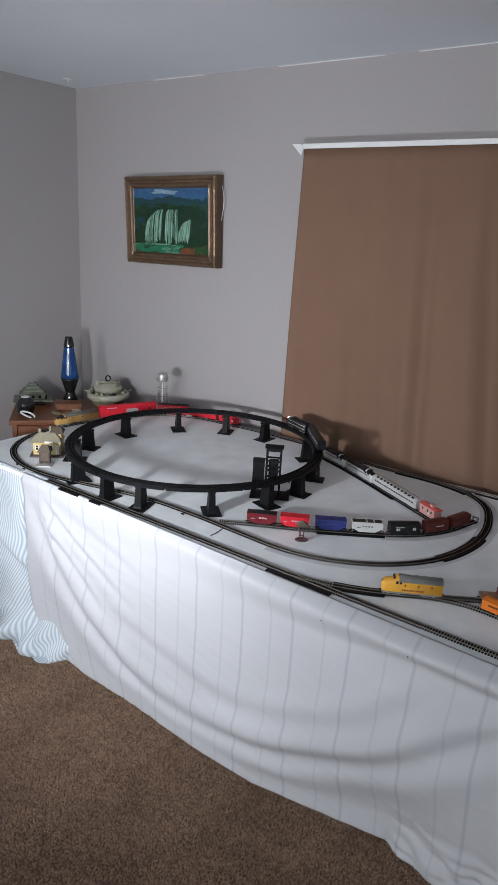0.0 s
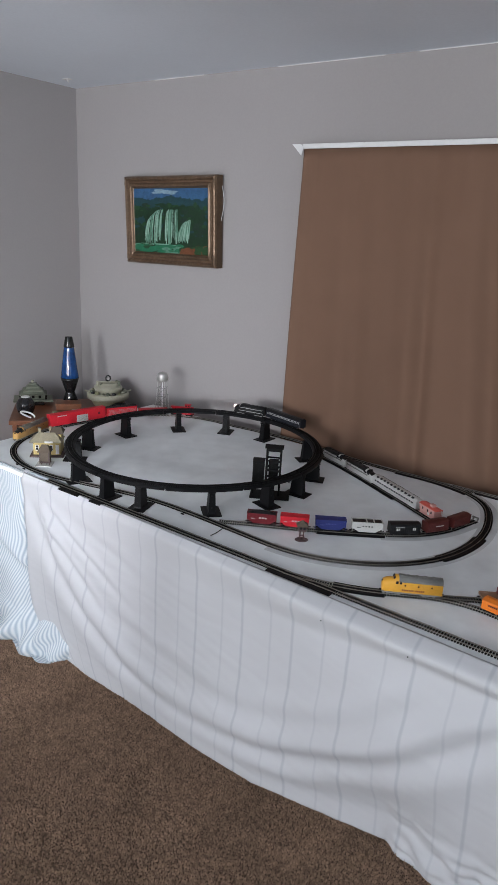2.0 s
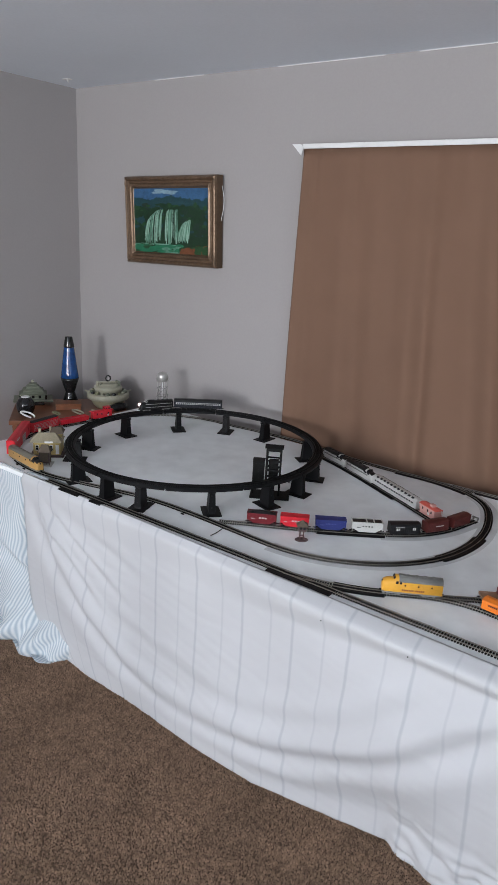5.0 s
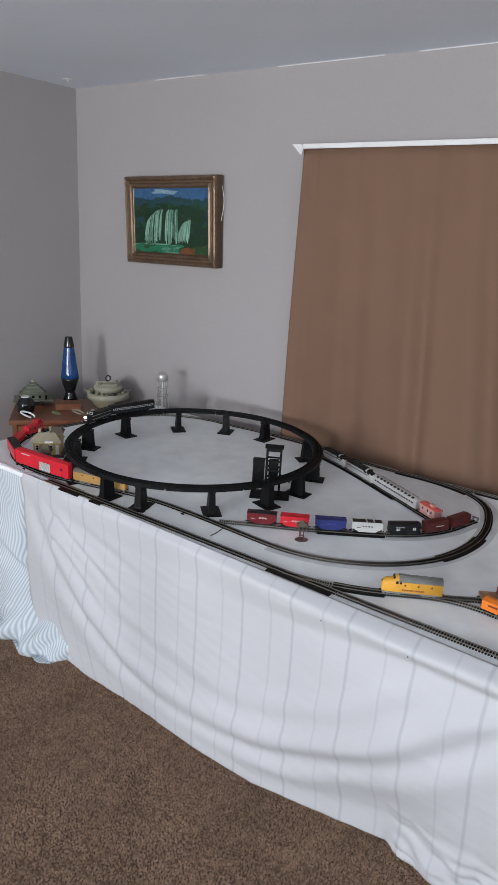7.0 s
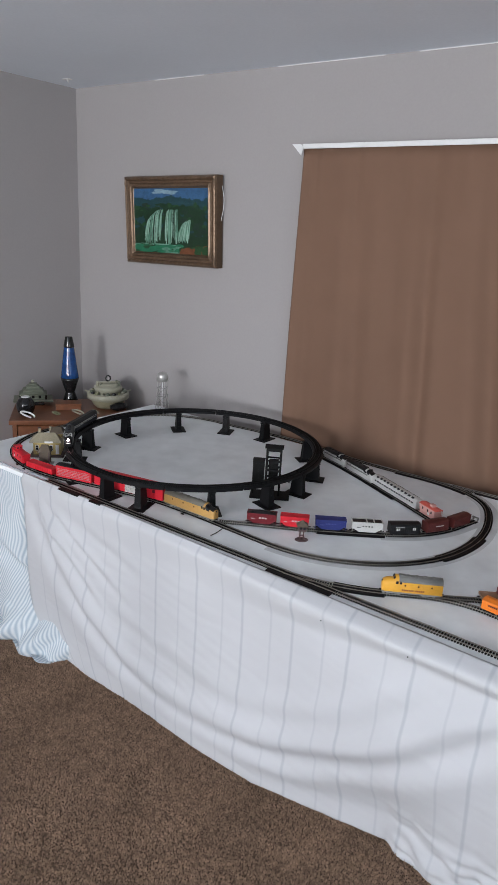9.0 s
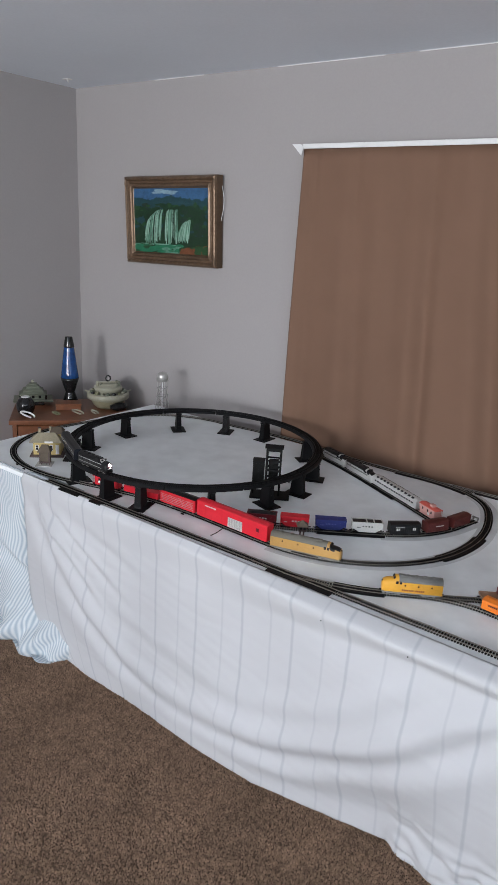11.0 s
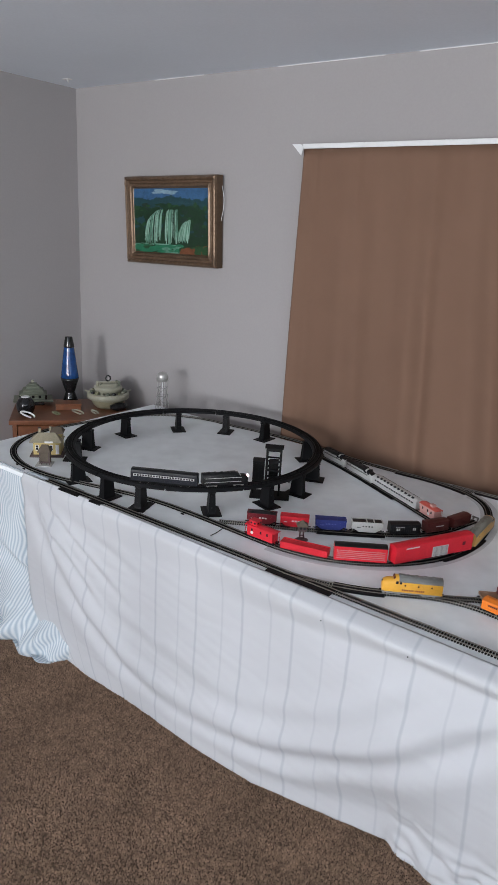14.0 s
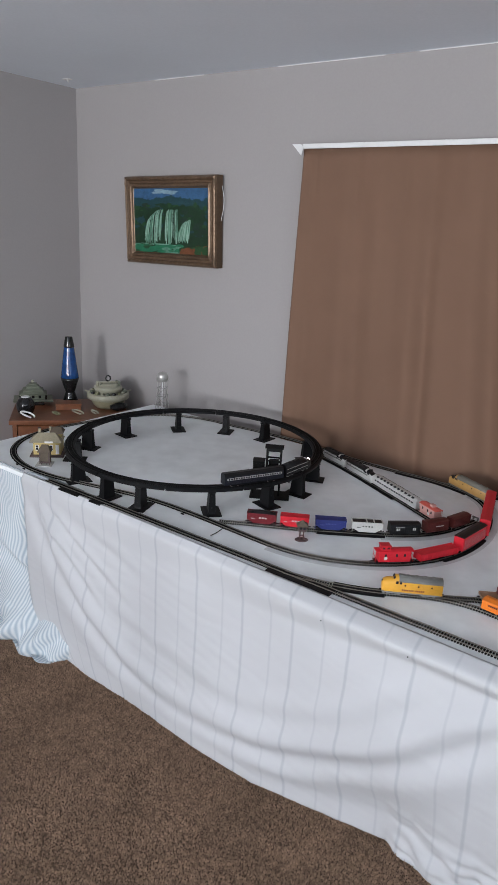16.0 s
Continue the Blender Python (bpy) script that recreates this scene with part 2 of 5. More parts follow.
# ---- layout table ----
def layout_table():
    t = thing("layout_table", "long plywood table with a pale grey painted top for model trains", "table")
    bm = bmesh.new()
    v = box(bm, -1.33, 2.06, TABLE - 0.009, 2.56, 1.15, 0.018)
    bevelled(bm, v, 0.003)
    part("tabletop", bm, BOARD, t)
    for x in (-2.5, -0.15):
        for y in (1.6, 2.5):
            boxes("leg", t, OAK, [(x, y, (TABLE - 0.018) / 2, 0.06, 0.06, TABLE - 0.018)])


def sheet_grid(name, nx, nz, place, m, label, category, parent=None):
    """A hanging sheet: place(u, v) gives a point; the UV map is in metres of cloth."""
    bm = bmesh.new()
    uvl = bm.loops.layers.uv.new("UVMap")
    rows = [[bm.verts.new(place(i / nx, j / nz)[0]) for i in range(nx + 1)] for j in range(nz + 1)]
    uvs = [[place(i / nx, j / nz)[1] for i in range(nx + 1)] for j in range(nz + 1)]
    for j in range(nz):
        for i in range(nx):
            ids = ((j, i), (j, i + 1), (j + 1, i + 1), (j + 1, i))
            f = bm.faces.new([rows[a][b] for a, b in ids])
            f.smooth = True
            for lp, (a, b) in zip(f.loops, ids):
                lp[uvl].uv = uvs[a][b]
    me = bpy.data.meshes.new(name)
    bm.to_mesh(me)
    bm.free()
    me.materials.append(m)
    ob = new(name, me)
    md = ob.modifiers.new("thickness", "SOLIDIFY")
    md.thickness = 0.0012
    return tagged(ob, label, category)


SWAG_X = (-2.30, -2.08, -1.955, -1.857, -1.71, -1.60, -1.45, -1.27, -1.00, -0.842, -0.617, -0.466, -0.336, 0.10)
SWAG_D = (-0.35, 0.16, 0.38, 0.49, 0.595, 0.665, 0.705, 0.708, 0.664, 0.612, 0.485, 0.353, 0.22, -0.18)
PULLS = ((-2.07, -1.52, 0.03, 0.42, 0.70, 0.012, 0.022), (-2.09, -1.66, 0.10, 0.52, 0.80, 0.010, 0.020),
         (-2.02, -1.42, 0.01, 0.27, 0.70, 0.006, 0.024), (-1.70, -0.9, 0.46, 0.60, 0.8, 0.004, 0.030))


def front_cloth(u, v):
    # over the board's edge, then down to the carpet
    top = -2.185 + u * 2.25
    x = top + 0.27 * (1 - u) ** 8 * v ** 9 + 0.02 * (1 - u) ** 8 * math.sin(5 * v)
    drop = 0.867 * v - 0.012
    if drop < 0:
        y, z = 1.485 - drop - 0.004, TABLE + 0.0025
    else:
        lip = 0.014 + 0.034 * smooth_step(-1.6, -0.6, x)
        turn = min(1.0, drop / 0.03)
        y = 1.487 - lip * math.sin(turn * math.pi / 2) * (0.45 + 0.55 * (1 - smooth_step(0.032 + 0.015 * noise.noise((x * 5, 0, 2)), 0.085 + 0.05 * (1 - smooth_step(-0.95, -0.5, x)) + 0.015 * noise.noise((x * 4, 1, 2)), drop)))
        z = TABLE + 0.002 - drop * 0.9035
        s = smooth_step(0.02, 0.2, drop)
        # the long swag that falls from the left corner and climbs to the right
        mid = glide(x, SWAG_X, SWAG_D)
        lean = (glide(x + 0.01, SWAG_X, SWAG_D) - mid) / 0.01
        d = (drop - mid) / math.sqrt(1 + lean * lean)
        left, right = 1 - smooth_step(-1.75, -1.45, x), smooth_step(-1.35, -0.85, x)
        top_fade = smooth_step(0.05, 0.20, drop)
        y -= top_fade * (0.013 + 0.023 * right + 0.004 * left) * bump1(d, -0.045, 0.045 + 0.015 * right)
        y += top_fade * (0.006 + 0.004 * right + 0.005 * left) * bump1(d, 0.022, 0.026 + 0.012 * right)
        y -= top_fade * (0.009 + 0.012 * right) * bump1(d, 0.085, 0.045 + 0.02 * right) * (1 - smooth_step(0.72, 0.82, drop))
        y -= top_fade * 0.016 * right * bump1(d, -0.17, 0.05)
        # shorter pulls inside it
        for x0, x1, d0, d1, power, amount, wide in PULLS:
            q = min(1.0, max(0.0, (x - x0) / (x1 - x0)))
            e = drop - d0 - (d1 - d0) * q ** power
            along = smooth_step(-0.05, 0.15, (x - x0) / (x1 - x0)) * (1 - smooth_step(0.40, 1.05, (x - x0) / (x1 - x0)))
            y += s * along * amount * (bump1(e, 0, wide) - 0.8 * bump1(e, -1.9 * wide, 1.2 * wide))
        e = x + 2.028 - 0.10 * max(0.0, drop - 0.2)
        y += s * 0.006 * (bump1(e, 0, 0.012) - bump1(e, 0.03, 0.018)) * (1 - smooth_step(0.35, 0.5, drop))
        y -= s * 0.005 * math.sin(9 * x + 0.8) * drop + s * 0.008 * noise.noise((x * 3.2, drop * 4, 1.5))
        # fine crumples across the cloth
        y -= s * 0.0022 * abs(noise.noise((x * 4 + drop * 9, drop * 22 - x * 7, 5.2))) + s * 0.0012 * noise.noise((x * 26, drop * 11, 2.2))
        hem = 1.463 + 0.205 * max(0.0, min(x, -0.56) + 1.0) - 0.27 * max(0.0, min(x, -0.38) + 0.54) - 0.008 * abs(math.sin(34 * x)) * smooth_step(-0.58, -0.5, x) + 0.02 * smooth_step(-1.8, -2.0, x)
        y -= 0.022 * noise.noise((x * 8 + drop * 16, drop * 24 - x * 9, 3.3)) * smooth_step(-0.6, -0.45, x) * smooth_step(0.58, 0.74, drop)
        y += (hem - 1.463) * smooth_step(0.35, 0.8, drop)
        z = max(z, 0.004)
    return (x, y, z), (top, v)


def end_cloth(u, v):
    top = -2.625 + u * 0.75
    x = top + 0.06 * v * u
    drop = 0.9 * v - 0.010
    if drop < 0:
        y, z = 1.494 - drop, TABLE + 0.001
    else:
        y = 1.497 - 0.012 * min(1, drop / 0.03) + 0.010 * math.sin(26 * x + 3 * drop) * drop
        y += 0.04 * smooth_step(-0.03, 0.03, x - (-2.185 + 0.27 * v ** 9))
        y += 0.026 * noise.noise((x * 7, drop * 5, 7.0)) * smooth_step(0, 0.1, drop)
        y -= 0.075 * smooth_step(0.63, 0.80, drop) * smooth_step(-2.45, -2.25, x) * (1 - smooth_step(-2.02, -1.9, x)) + 0.02 * math.sin(40 * x + 30 * drop) * smooth_step(0.6, 0.75, drop)
        line = 0.40 + 0.55 * (x + 2.36)
        y -= 0.030 * bump1(drop, line - 0.09, 0.06) * (1 - smooth_step(-2.16, -2.06, x))
        y += 0.030 * bump1(drop, line + 0.02, 0.07) * (1 - smooth_step(-2.16, -2.06, x))
        y -= 0.014 * abs(noise.noise((x * 14 - drop * 9, drop * 12, 1.0))) * smooth_step(0.52, 0.68, drop)
        z = max(TABLE - drop * 0.93, 0.004 + 0.02 * abs(math.sin(25 * x + 9 * v)) * smooth_step(0.8, 0.9, drop))
    return (x, y, z), (top + 0.25 * noise.noise((x * 2, drop * 2, 0)) * drop, v)


layout_table()
sheet_grid("bed_sheet", 220, 120, front_cloth, SHEET, "white bed sheet with faint grey stripes hung down the table side", "sheet")
sheet_grid("bed_sheet", 90, 90, end_cloth, SHEET2, "blue pinstriped white bed sheet bunched at the table end", "sheet")




# ---- paths of the railway ----
class Path:
    """A run of track pieces: a start, a heading, and equal pieces of given curvature."""

    def __init__(self, x, y, a, length, bends, sub=24):
        h = length / len(bends) / sub
        self.pts = [(x, y, a)]
        for k in bends:
            for _ in range(sub):
                x += h * math.cos(a + h * k / 2)
                y += h * math.sin(a + h * k / 2)
                a += h * k
                self.pts.append((x, y, a))
        self.h, self.length = h, length

    def at(self, s):
        i = min(max(s / self.h, 0), len(self.pts) - 1.001)
        j = int(i)
        p, q = self.pts[j], self.pts[j + 1]
        return Vector((p[0] + (q[0] - p[0]) * (i - j), p[1] + (q[1] - p[1]) * (i - j))), p[2] + (q[2] - p[2]) * (i - j)


K = 1.2 / 1.13
MAIN = Path(-2.5621, 2.1931, -1.7949, 5.2942, [K * k for k in (
    0.6192, 2.1492, 2.6379, 2.1522, 1.2513, -0.1047, -0.8642, -0.3628, 0.0864, 1.911, 1.7741, 2.0047, 1.559, 1.2691,
    3.8284, 1.4901, -0.6943, -0.3466, 0.6883, 0.5178, -0.2816, 2.047, 2.5243, 0.9662)])
INNER = Path(-1.3331, 1.6709, 0.5805, 0.98, [-0.491, 0.055, 0.586, 0.075, 0.749, 2.523, 2.394, 0.293])
DIAG = Path(-1.53, 2.575, -0.34, 1.0, [-0.3, -0.4, -0.4, -0.1, -0.06, -0.06, -0.06, -0.06])
FRONT = Path(-2.06, 1.5075, 0.022, 2.1, [-0.008, -0.006, -0.004, 0.0])
SPUR = Path(-0.9594, 1.525, 0.1173, 0.8, [1.465, 1.33, 1.578, -0.067, -3.211, -2.99, -1.5, -0.5])
SPUR2 = Path(-0.56, 1.6992, 0.5964, 0.5, [-0.053, -0.052])
BACK = Path(-0.86, 2.612, 0.02, 0.75, [0.0, 0.0])


def strip(bm, path, s0, s1, off, half, z0, z1, m=0, step=0.02, closed=False):
    """A bar that follows a path at a sideways offset."""
    n = max(2, int((s1 - s0) / step))
    secs = []
    for i in range(n + 1):
        c, a = path.at(s0 + (s1 - s0) * i / n)
        nx, ny = -math.sin(a), math.cos(a)
        secs.append([(c.x + nx * o, c.y + ny * o, z) for o, z in ((off - half, z0), (off + half, z0), (off + half * 0.8, z1), (off - half * 0.8, z1))])
    loft(bm, secs, m)


def ties(bm, path, s0, s1, z, pitch=0.0078):
    n = int((s1 - s0) / pitch)
    for i in range(n):
        c, a = path.at(s0 + (i + 0.5) * pitch)
        t, w = Vector((math.cos(a), math.sin(a))) * 0.0024, Vector((-math.sin(a), math.cos(a))) * 0.0145
        lo = [bm.verts.new((*(c + i1 * t + i2 * w), z - 0.0024)) for i1, i2 in ((-1, -1), (1, -1), (1, 1), (-1, 1))]
        hi = [bm.verts.new((v.co.x, v.co.y, z)) for v in lo]
        bm.faces.new(hi)
        for k in range(4):
            bm.faces.new((lo[k], lo[(k + 1) % 4], hi[(k + 1) % 4], hi[k]))


def track(label, path, s0, s1, beds=(), side=0.0, strip_run=None):
    t = thing("railway_track", label, "model track", group="table tracks")
    for off in (-0.0082, 0.0082):
        bm = bmesh.new()
        strip(bm, path, s0, s1, off, 0.0009, TABLE + 0.0034, RAIL)
        part("rail", bm, STEEL, t)
    bm = bmesh.new()
    ties(bm, path, s0, s1, TABLE + 0.0036)
    tagged(part("tie_strip", bm, TIE, t), kind="stuff")
    for b0, b1 in beds:
        bm = bmesh.new()
        strip(bm, path, b0, b1, side, 0.024, TABLE + 0.0004, TABLE + 0.0040)
        part("roadbed", bm, BLACK, t, "black plastic roadbed section")
    if strip_run:
        # thin pale grey strip on the board, wider than the ties
        bm = bmesh.new()
        strip(bm, path, strip_run[0], strip_run[1], strip_run[2], 0.033, TABLE + 0.0001, TABLE + 0.0006)
        part("under_strip", bm, STRIP_GREY, t, "thin pale grey strip under the track")
    return t


track("closed loop of black-tied model track with steel rails", MAIN, 0, MAIN.length, ((2.57, 2.82), (3.27, 3.60)), strip_run=(2.0, 3.25, -0.004))
track("curved siding of black-tied model track on the table", INNER, 0.0, INNER.length, ((0.336, 0.566),), strip_run=(0.55, 0.97, -0.006))
track("straight siding of model track running under the silver train", DIAG, 0, 0.88, ((0.0, 0.62),))
track("straight model track along the table's cloth edge", FRONT, 0, FRONT.length, ((0.10, 0.21), (0.27, 0.33), (1.05, 1.27)), -0.010)
track("curved spur of model track with a switch", SPUR, 0, SPUR.length, ((0.15, 0.297),))
track("short spur of model track ending off the board's edge", SPUR2, 0, SPUR2.length)
track("spur of model track along the curtain", BACK, 0, BACK.length, ((0.1, 0.3),))


# ---- raised ring ----
def ring_point(deg, r=None):
    a = radians(deg)
    r = RING[2] if r is None else r
    return RING[0] + r * math.cos(a), RING[1] + r * math.sin(a)


def raised_ring():
    t = thing("elevated_track", "raised circle of black plastic roadbed with steel rails", "model track")
    for k in range(12):
        bm = bmesh.new()
        secs = []
        for i in range(9):
            d = k * 30 + 0.25 + i * 29.5 / 8
            sec = []
            for off, z in ((-0.0215, DECK - 0.014), (0.0215, DECK - 0.014), (0.0215, DECK - 0.006), (0.017, DECK), (-0.017, DECK), (-0.0215, DECK - 0.006)):
                sec.append((*ring_point(d, RING[2] + off), z))
            secs.append(sec)
        loft(bm, secs)
        part("roadbed_section", bm, BLACK, t)
    for off in (-0.0082, 0.0082):
        bm = bmesh.new()
        loft(bm, [[(*ring_point(i * 3, RING[2] + off + o), z) for o, z in ((-0.0007, DECK + 0.001), (0.0007, DECK + 0.001), (0.0007, DECK + 0.004), (-0.0007, DECK + 0.004))] for i in range(121)], caps=False)
        part("rail", bm, BLACK, t)
    bm = bmesh.new()
    circle = Path(RING[0] + RING[2], RING[1], math.pi / 2, 2 * math.pi * RING[2], [1 / RING[2]] * 12)
    ties(bm, circle, 0, circle.length, DECK + 0.0015)
    tagged(part("tie_strip", bm, TIE, t), kind="stuff")


def bridge_pier():
    t = thing("bridge_pier", "black plastic bridge pier on a square foot plate", "bridge pier", group="piers under the raised track")
    h = DECK - 0.014 - TABLE
    bm = bmesh.new()
    v = box(bm, 0, 0, 0.002, 0.094, 0.066, 0.004)
    bevelled(bm, v, 0.001, 1)
    part("foot_plate", bm, BLACK, t)
    bm = bmesh.new()
    loft(bm, [[(sx * a, sy * b, z) for sx, sy in ((-1, -1), (1, -1), (1, 1), (-1, 1))] for a, b, z in
              ((0.029, 0.0155, 0.004), (0.027, 0.0130, 0.010), (0.0225, 0.0100, h - 0.008), (0.024, 0.0125, h - 0.007), (0.024, 0.0125, h))])
    part("shaft", bm, BLACK, t)
    bm = bmesh.new()
    for z in (0.3, 0.55, 0.8):
        box(bm, 0, 0, h * z, 0.056, 0.004, 0.003)
    part("clip", bm, BLACK, t)
    return t


raised_ring()
PIERS = (-141, -112, -159, -88, 172, -71, 141, -42, 114, 90, -17, 52, 3, 24)
first = bridge_pier()
for i, d in enumerate(PIERS):
    m = pose(*ring_point(d, RING[2] - 0.010), TABLE, 0, 0, d)
    if i == 0:
        first.matrix_world = m
    else:
        copy_thing(first, m)


# ---- rolling stock ----
def paint(name, rgb, rough=0.4):
    return mat(name, rgb, rough, 0, 0.10, 30, 250, 0.03, 0.3)


RED = paint("car_red", (0.60, 0.018, 0.032))
YELLOW = paint("car_yellow", (0.47, 0.27, 0.085))
UPYELLOW = paint("loco_yellow", (0.72, 0.36, 0.045))
GREY = paint("roof_grey", (0.20, 0.20, 0.19))
ROOFG = paint("roof_brown_grey", (0.17, 0.16, 0.135))
DARK = paint("car_black", (0.008, 0.008, 0.009))
NAVY = paint("coach_navy", (0.010, 0.012, 0.018))
MAROON = paint("car_maroon", (0.14, 0.012, 0.018))
BLUE = paint("car_blue", (0.025, 0.035, 0.16))
PALE = paint("car_pale_grey", (0.52, 0.52, 0.50))
BROWN = paint("car_brown", (0.085, 0.018, 0.016))
DECK_TAN = paint("weathered_tan", (0.27, 0.155, 0.10), 0.7)
CORAL = paint("caboose_coral", (0.62, 0.11, 0.085))
ORANGE = paint("car_orange", (0.75, 0.20, 0.02))
SILVER = mat("silver_plastic", (0.58, 0.58, 0.57), 0.35, 0.35, 0.1, 30, 250, 0.03)
INK = mat("white_ink", (0.58, 0.57, 0.55), 0.6, 0, 0.05, 30, 200, 0)
INKRED = mat("red_ink", (0.16, 0.02, 0.02), 0.6, 0, 0.05, 30, 200, 0)
WINDOW = mat("dark_window", (0.02, 0.022, 0.025), 0.1, 0, 0.05, 30, 200, 0)
TRUCK = mat("truck_grey", (0.27, 0.265, 0.255), 0.5, 0.2, 0.2, 40, 200, 0.05)
LAMP = glow("headlight", (1.0, 0.50, 0.56), 55.0)


def bogie(parent, x, wb=0.026, r=0.0055, m=None):
    """A truck: side frames, and four wheels on it."""
    bm = bmesh.new()
    for sy in (-1, 1):
        box(bm, x, sy * 0.0115, 0.0065, wb + 0.010, 0.0025, 0.004)
        for sx in (-1, 1):
            box(bm, x + sx * wb / 2, sy * 0.0118, 0.0055, 0.006, 0.003, 0.006)
    box(bm, x, 0, 0.0085, 0.008, 0.024, 0.003)
    g = part("truck", bm, m or BLACK, parent)
    for sx in (-1, 1):
        for sy in (-1, 1):
            bm = bmesh.new()
            rod(bm, (x + sx * wb / 2, sy * 0.0070, r), (x + sx * wb / 2, sy * 0.0096, r), r, n=10)
            part("wheel", bm, STEEL, g)


def coupler(parent, x):
    s = 1 if x > 0 else -1
    boxes("coupler", parent, BLACK, [(x + s * 0.002, 0, 0.0085, 0.012, 0.003, 0.003)])


def body_sections(length, prof, ends=0.0):
    return [[(x, y, z) for y, z in prof] for x in (-length / 2, length / 2)]


def writing(parent, x, z, y, w, h, m, n=1, gap=0.0012, label=""):
    """Illegible lettering as plain bars on both sides of a car."""
    bm = bmesh.new()
    for side in (-1, 1):
        for i in range(n):
            wi = (w - gap * (n - 1)) / n
            box(bm, -side * (x - w / 2 + wi / 2 + i * (wi + gap)), side * y, z, wi, 0.0005, h)
    return tagged(part("lettering", bm, m, parent, label), kind="stuff")


def each(name, parent, material, items, label=""):
    """Several small boxes, each a part of its own."""
    for it in items:
        boxes(name, parent, material, [it], 0.0, label)


def rolling(name, label, category, length, group):
    t = thing(name, label, category, group=group)
    inset = min(0.045, length * 0.19)
    for s in (-1, 1):
        bogie(t, s * (length / 2 - inset))
        coupler(t, s * length / 2)
    return t


def ribs(parent, length, y, z0, z1, n, m, name="rib"):
    bm = bmesh.new()
    for i in range(n):
        for s in (-1, 1):
            box(bm, -length / 2 + (i + 0.5) * length / n, s * y, (z0 + z1) / 2, 0.0012, 0.0012, z1 - z0)
    return tagged(part(name, bm, m, parent), kind="stuff")


def boxcar(label, length, m, roof, group, h=0.050, panel=None, text="", nribs=14, w=0.0175):
    t = rolling("boxcar", label, "model train car", length, group)
    bm = bmesh.new()
    v = box(bm, 0, 0, 0.010 + h / 2 - 0.002, length, 2 * w, h - 0.004)
    bevelled(bm, v, 0.0008, 1)
    part("body", bm, m, t)
    bm = bmesh.new()
    zt = 0.010 + h - 0.004
    loft(bm, [[(x, y, z) for y, z in ((-w - 0.0006, zt), (w + 0.0006, zt), (w, zt + 0.0015), (0.004, zt + 0.004), (-0.004, zt + 0.004), (-w, zt + 0.0015))] for x in (-length / 2 - 0.0006, length / 2 + 0.0006)])
    part("roof", bm, roof, t)
    boxes("roof_walk", t, roof, [(0, 0, zt + 0.005, length * 0.97, 0.006, 0.001)])
    boxes("underframe", t, BLACK, [(0, 0, 0.0095, length * 0.94, 0.012, 0.004), (0, 0, 0.0065, length * 0.3, 0.02, 0.004)])
    ribs(t, length, w + 0.0003, 0.012, zt - 0.001, nribs, m)
    if panel:
        px, pw, ph = panel
        each("door_panel", t, PALE, [(-s * px, s * (w + 0.0012), 0.012 + ph / 2, pw, 0.001, ph) for s in (-1, 1)], "pale grey door panel")
        bm = bmesh.new()
        for s in (-1, 1):
            for i in range(9):
                box(bm, -s * px, s * (w + 0.0018), 0.015 + i * (ph - 0.006) / 8, pw * 0.94, 0.0006, 0.0011)
        tagged(part("panel_rib", bm, GREY, t), kind="stuff")
    bm = bmesh.new()
    for s in (-1, 1):
        for i in range(5):
            box(bm, s * (length / 2 + 0.0012), 0.011, 0.014 + i * h / 6, 0.0008, 0.008, 0.0008)
    tagged(part("ladder", bm, m, t), kind="stuff")
    return t


def gondola(label, length, m, group, h=0.022):
    t = rolling("gondola", label, "model train car", length, group)
    bm = bmesh.new()
    w = 0.017
    box(bm, 0, 0, 0.012, length, 2 * w, 0.003)
    for s in (-1, 1):
        box(bm, 0, s * (w - 0.0008), 0.010 + h / 2, length, 0.0016, h)
        box(bm, s * (length / 2 - 0.0008), 0, 0.010 + h / 2, 0.0016, 2 * w, h)
        box(bm, 0, s * w, 0.010 + h, length, 0.003, 0.0015)
    part("body", bm, m, t)
    boxes("cover", t, m, [(0, 0, 0.010 + h - 0.002, length - 0.004, 2 * w - 0.004, 0.002)])
    ribs(t, length, w + 0.0005, 0.011, 0.010 + h, 15, m)
    boxes("underframe", t, BLACK, [(0, 0, 0.0095, length * 0.9, 0.012, 0.004)])
    return t


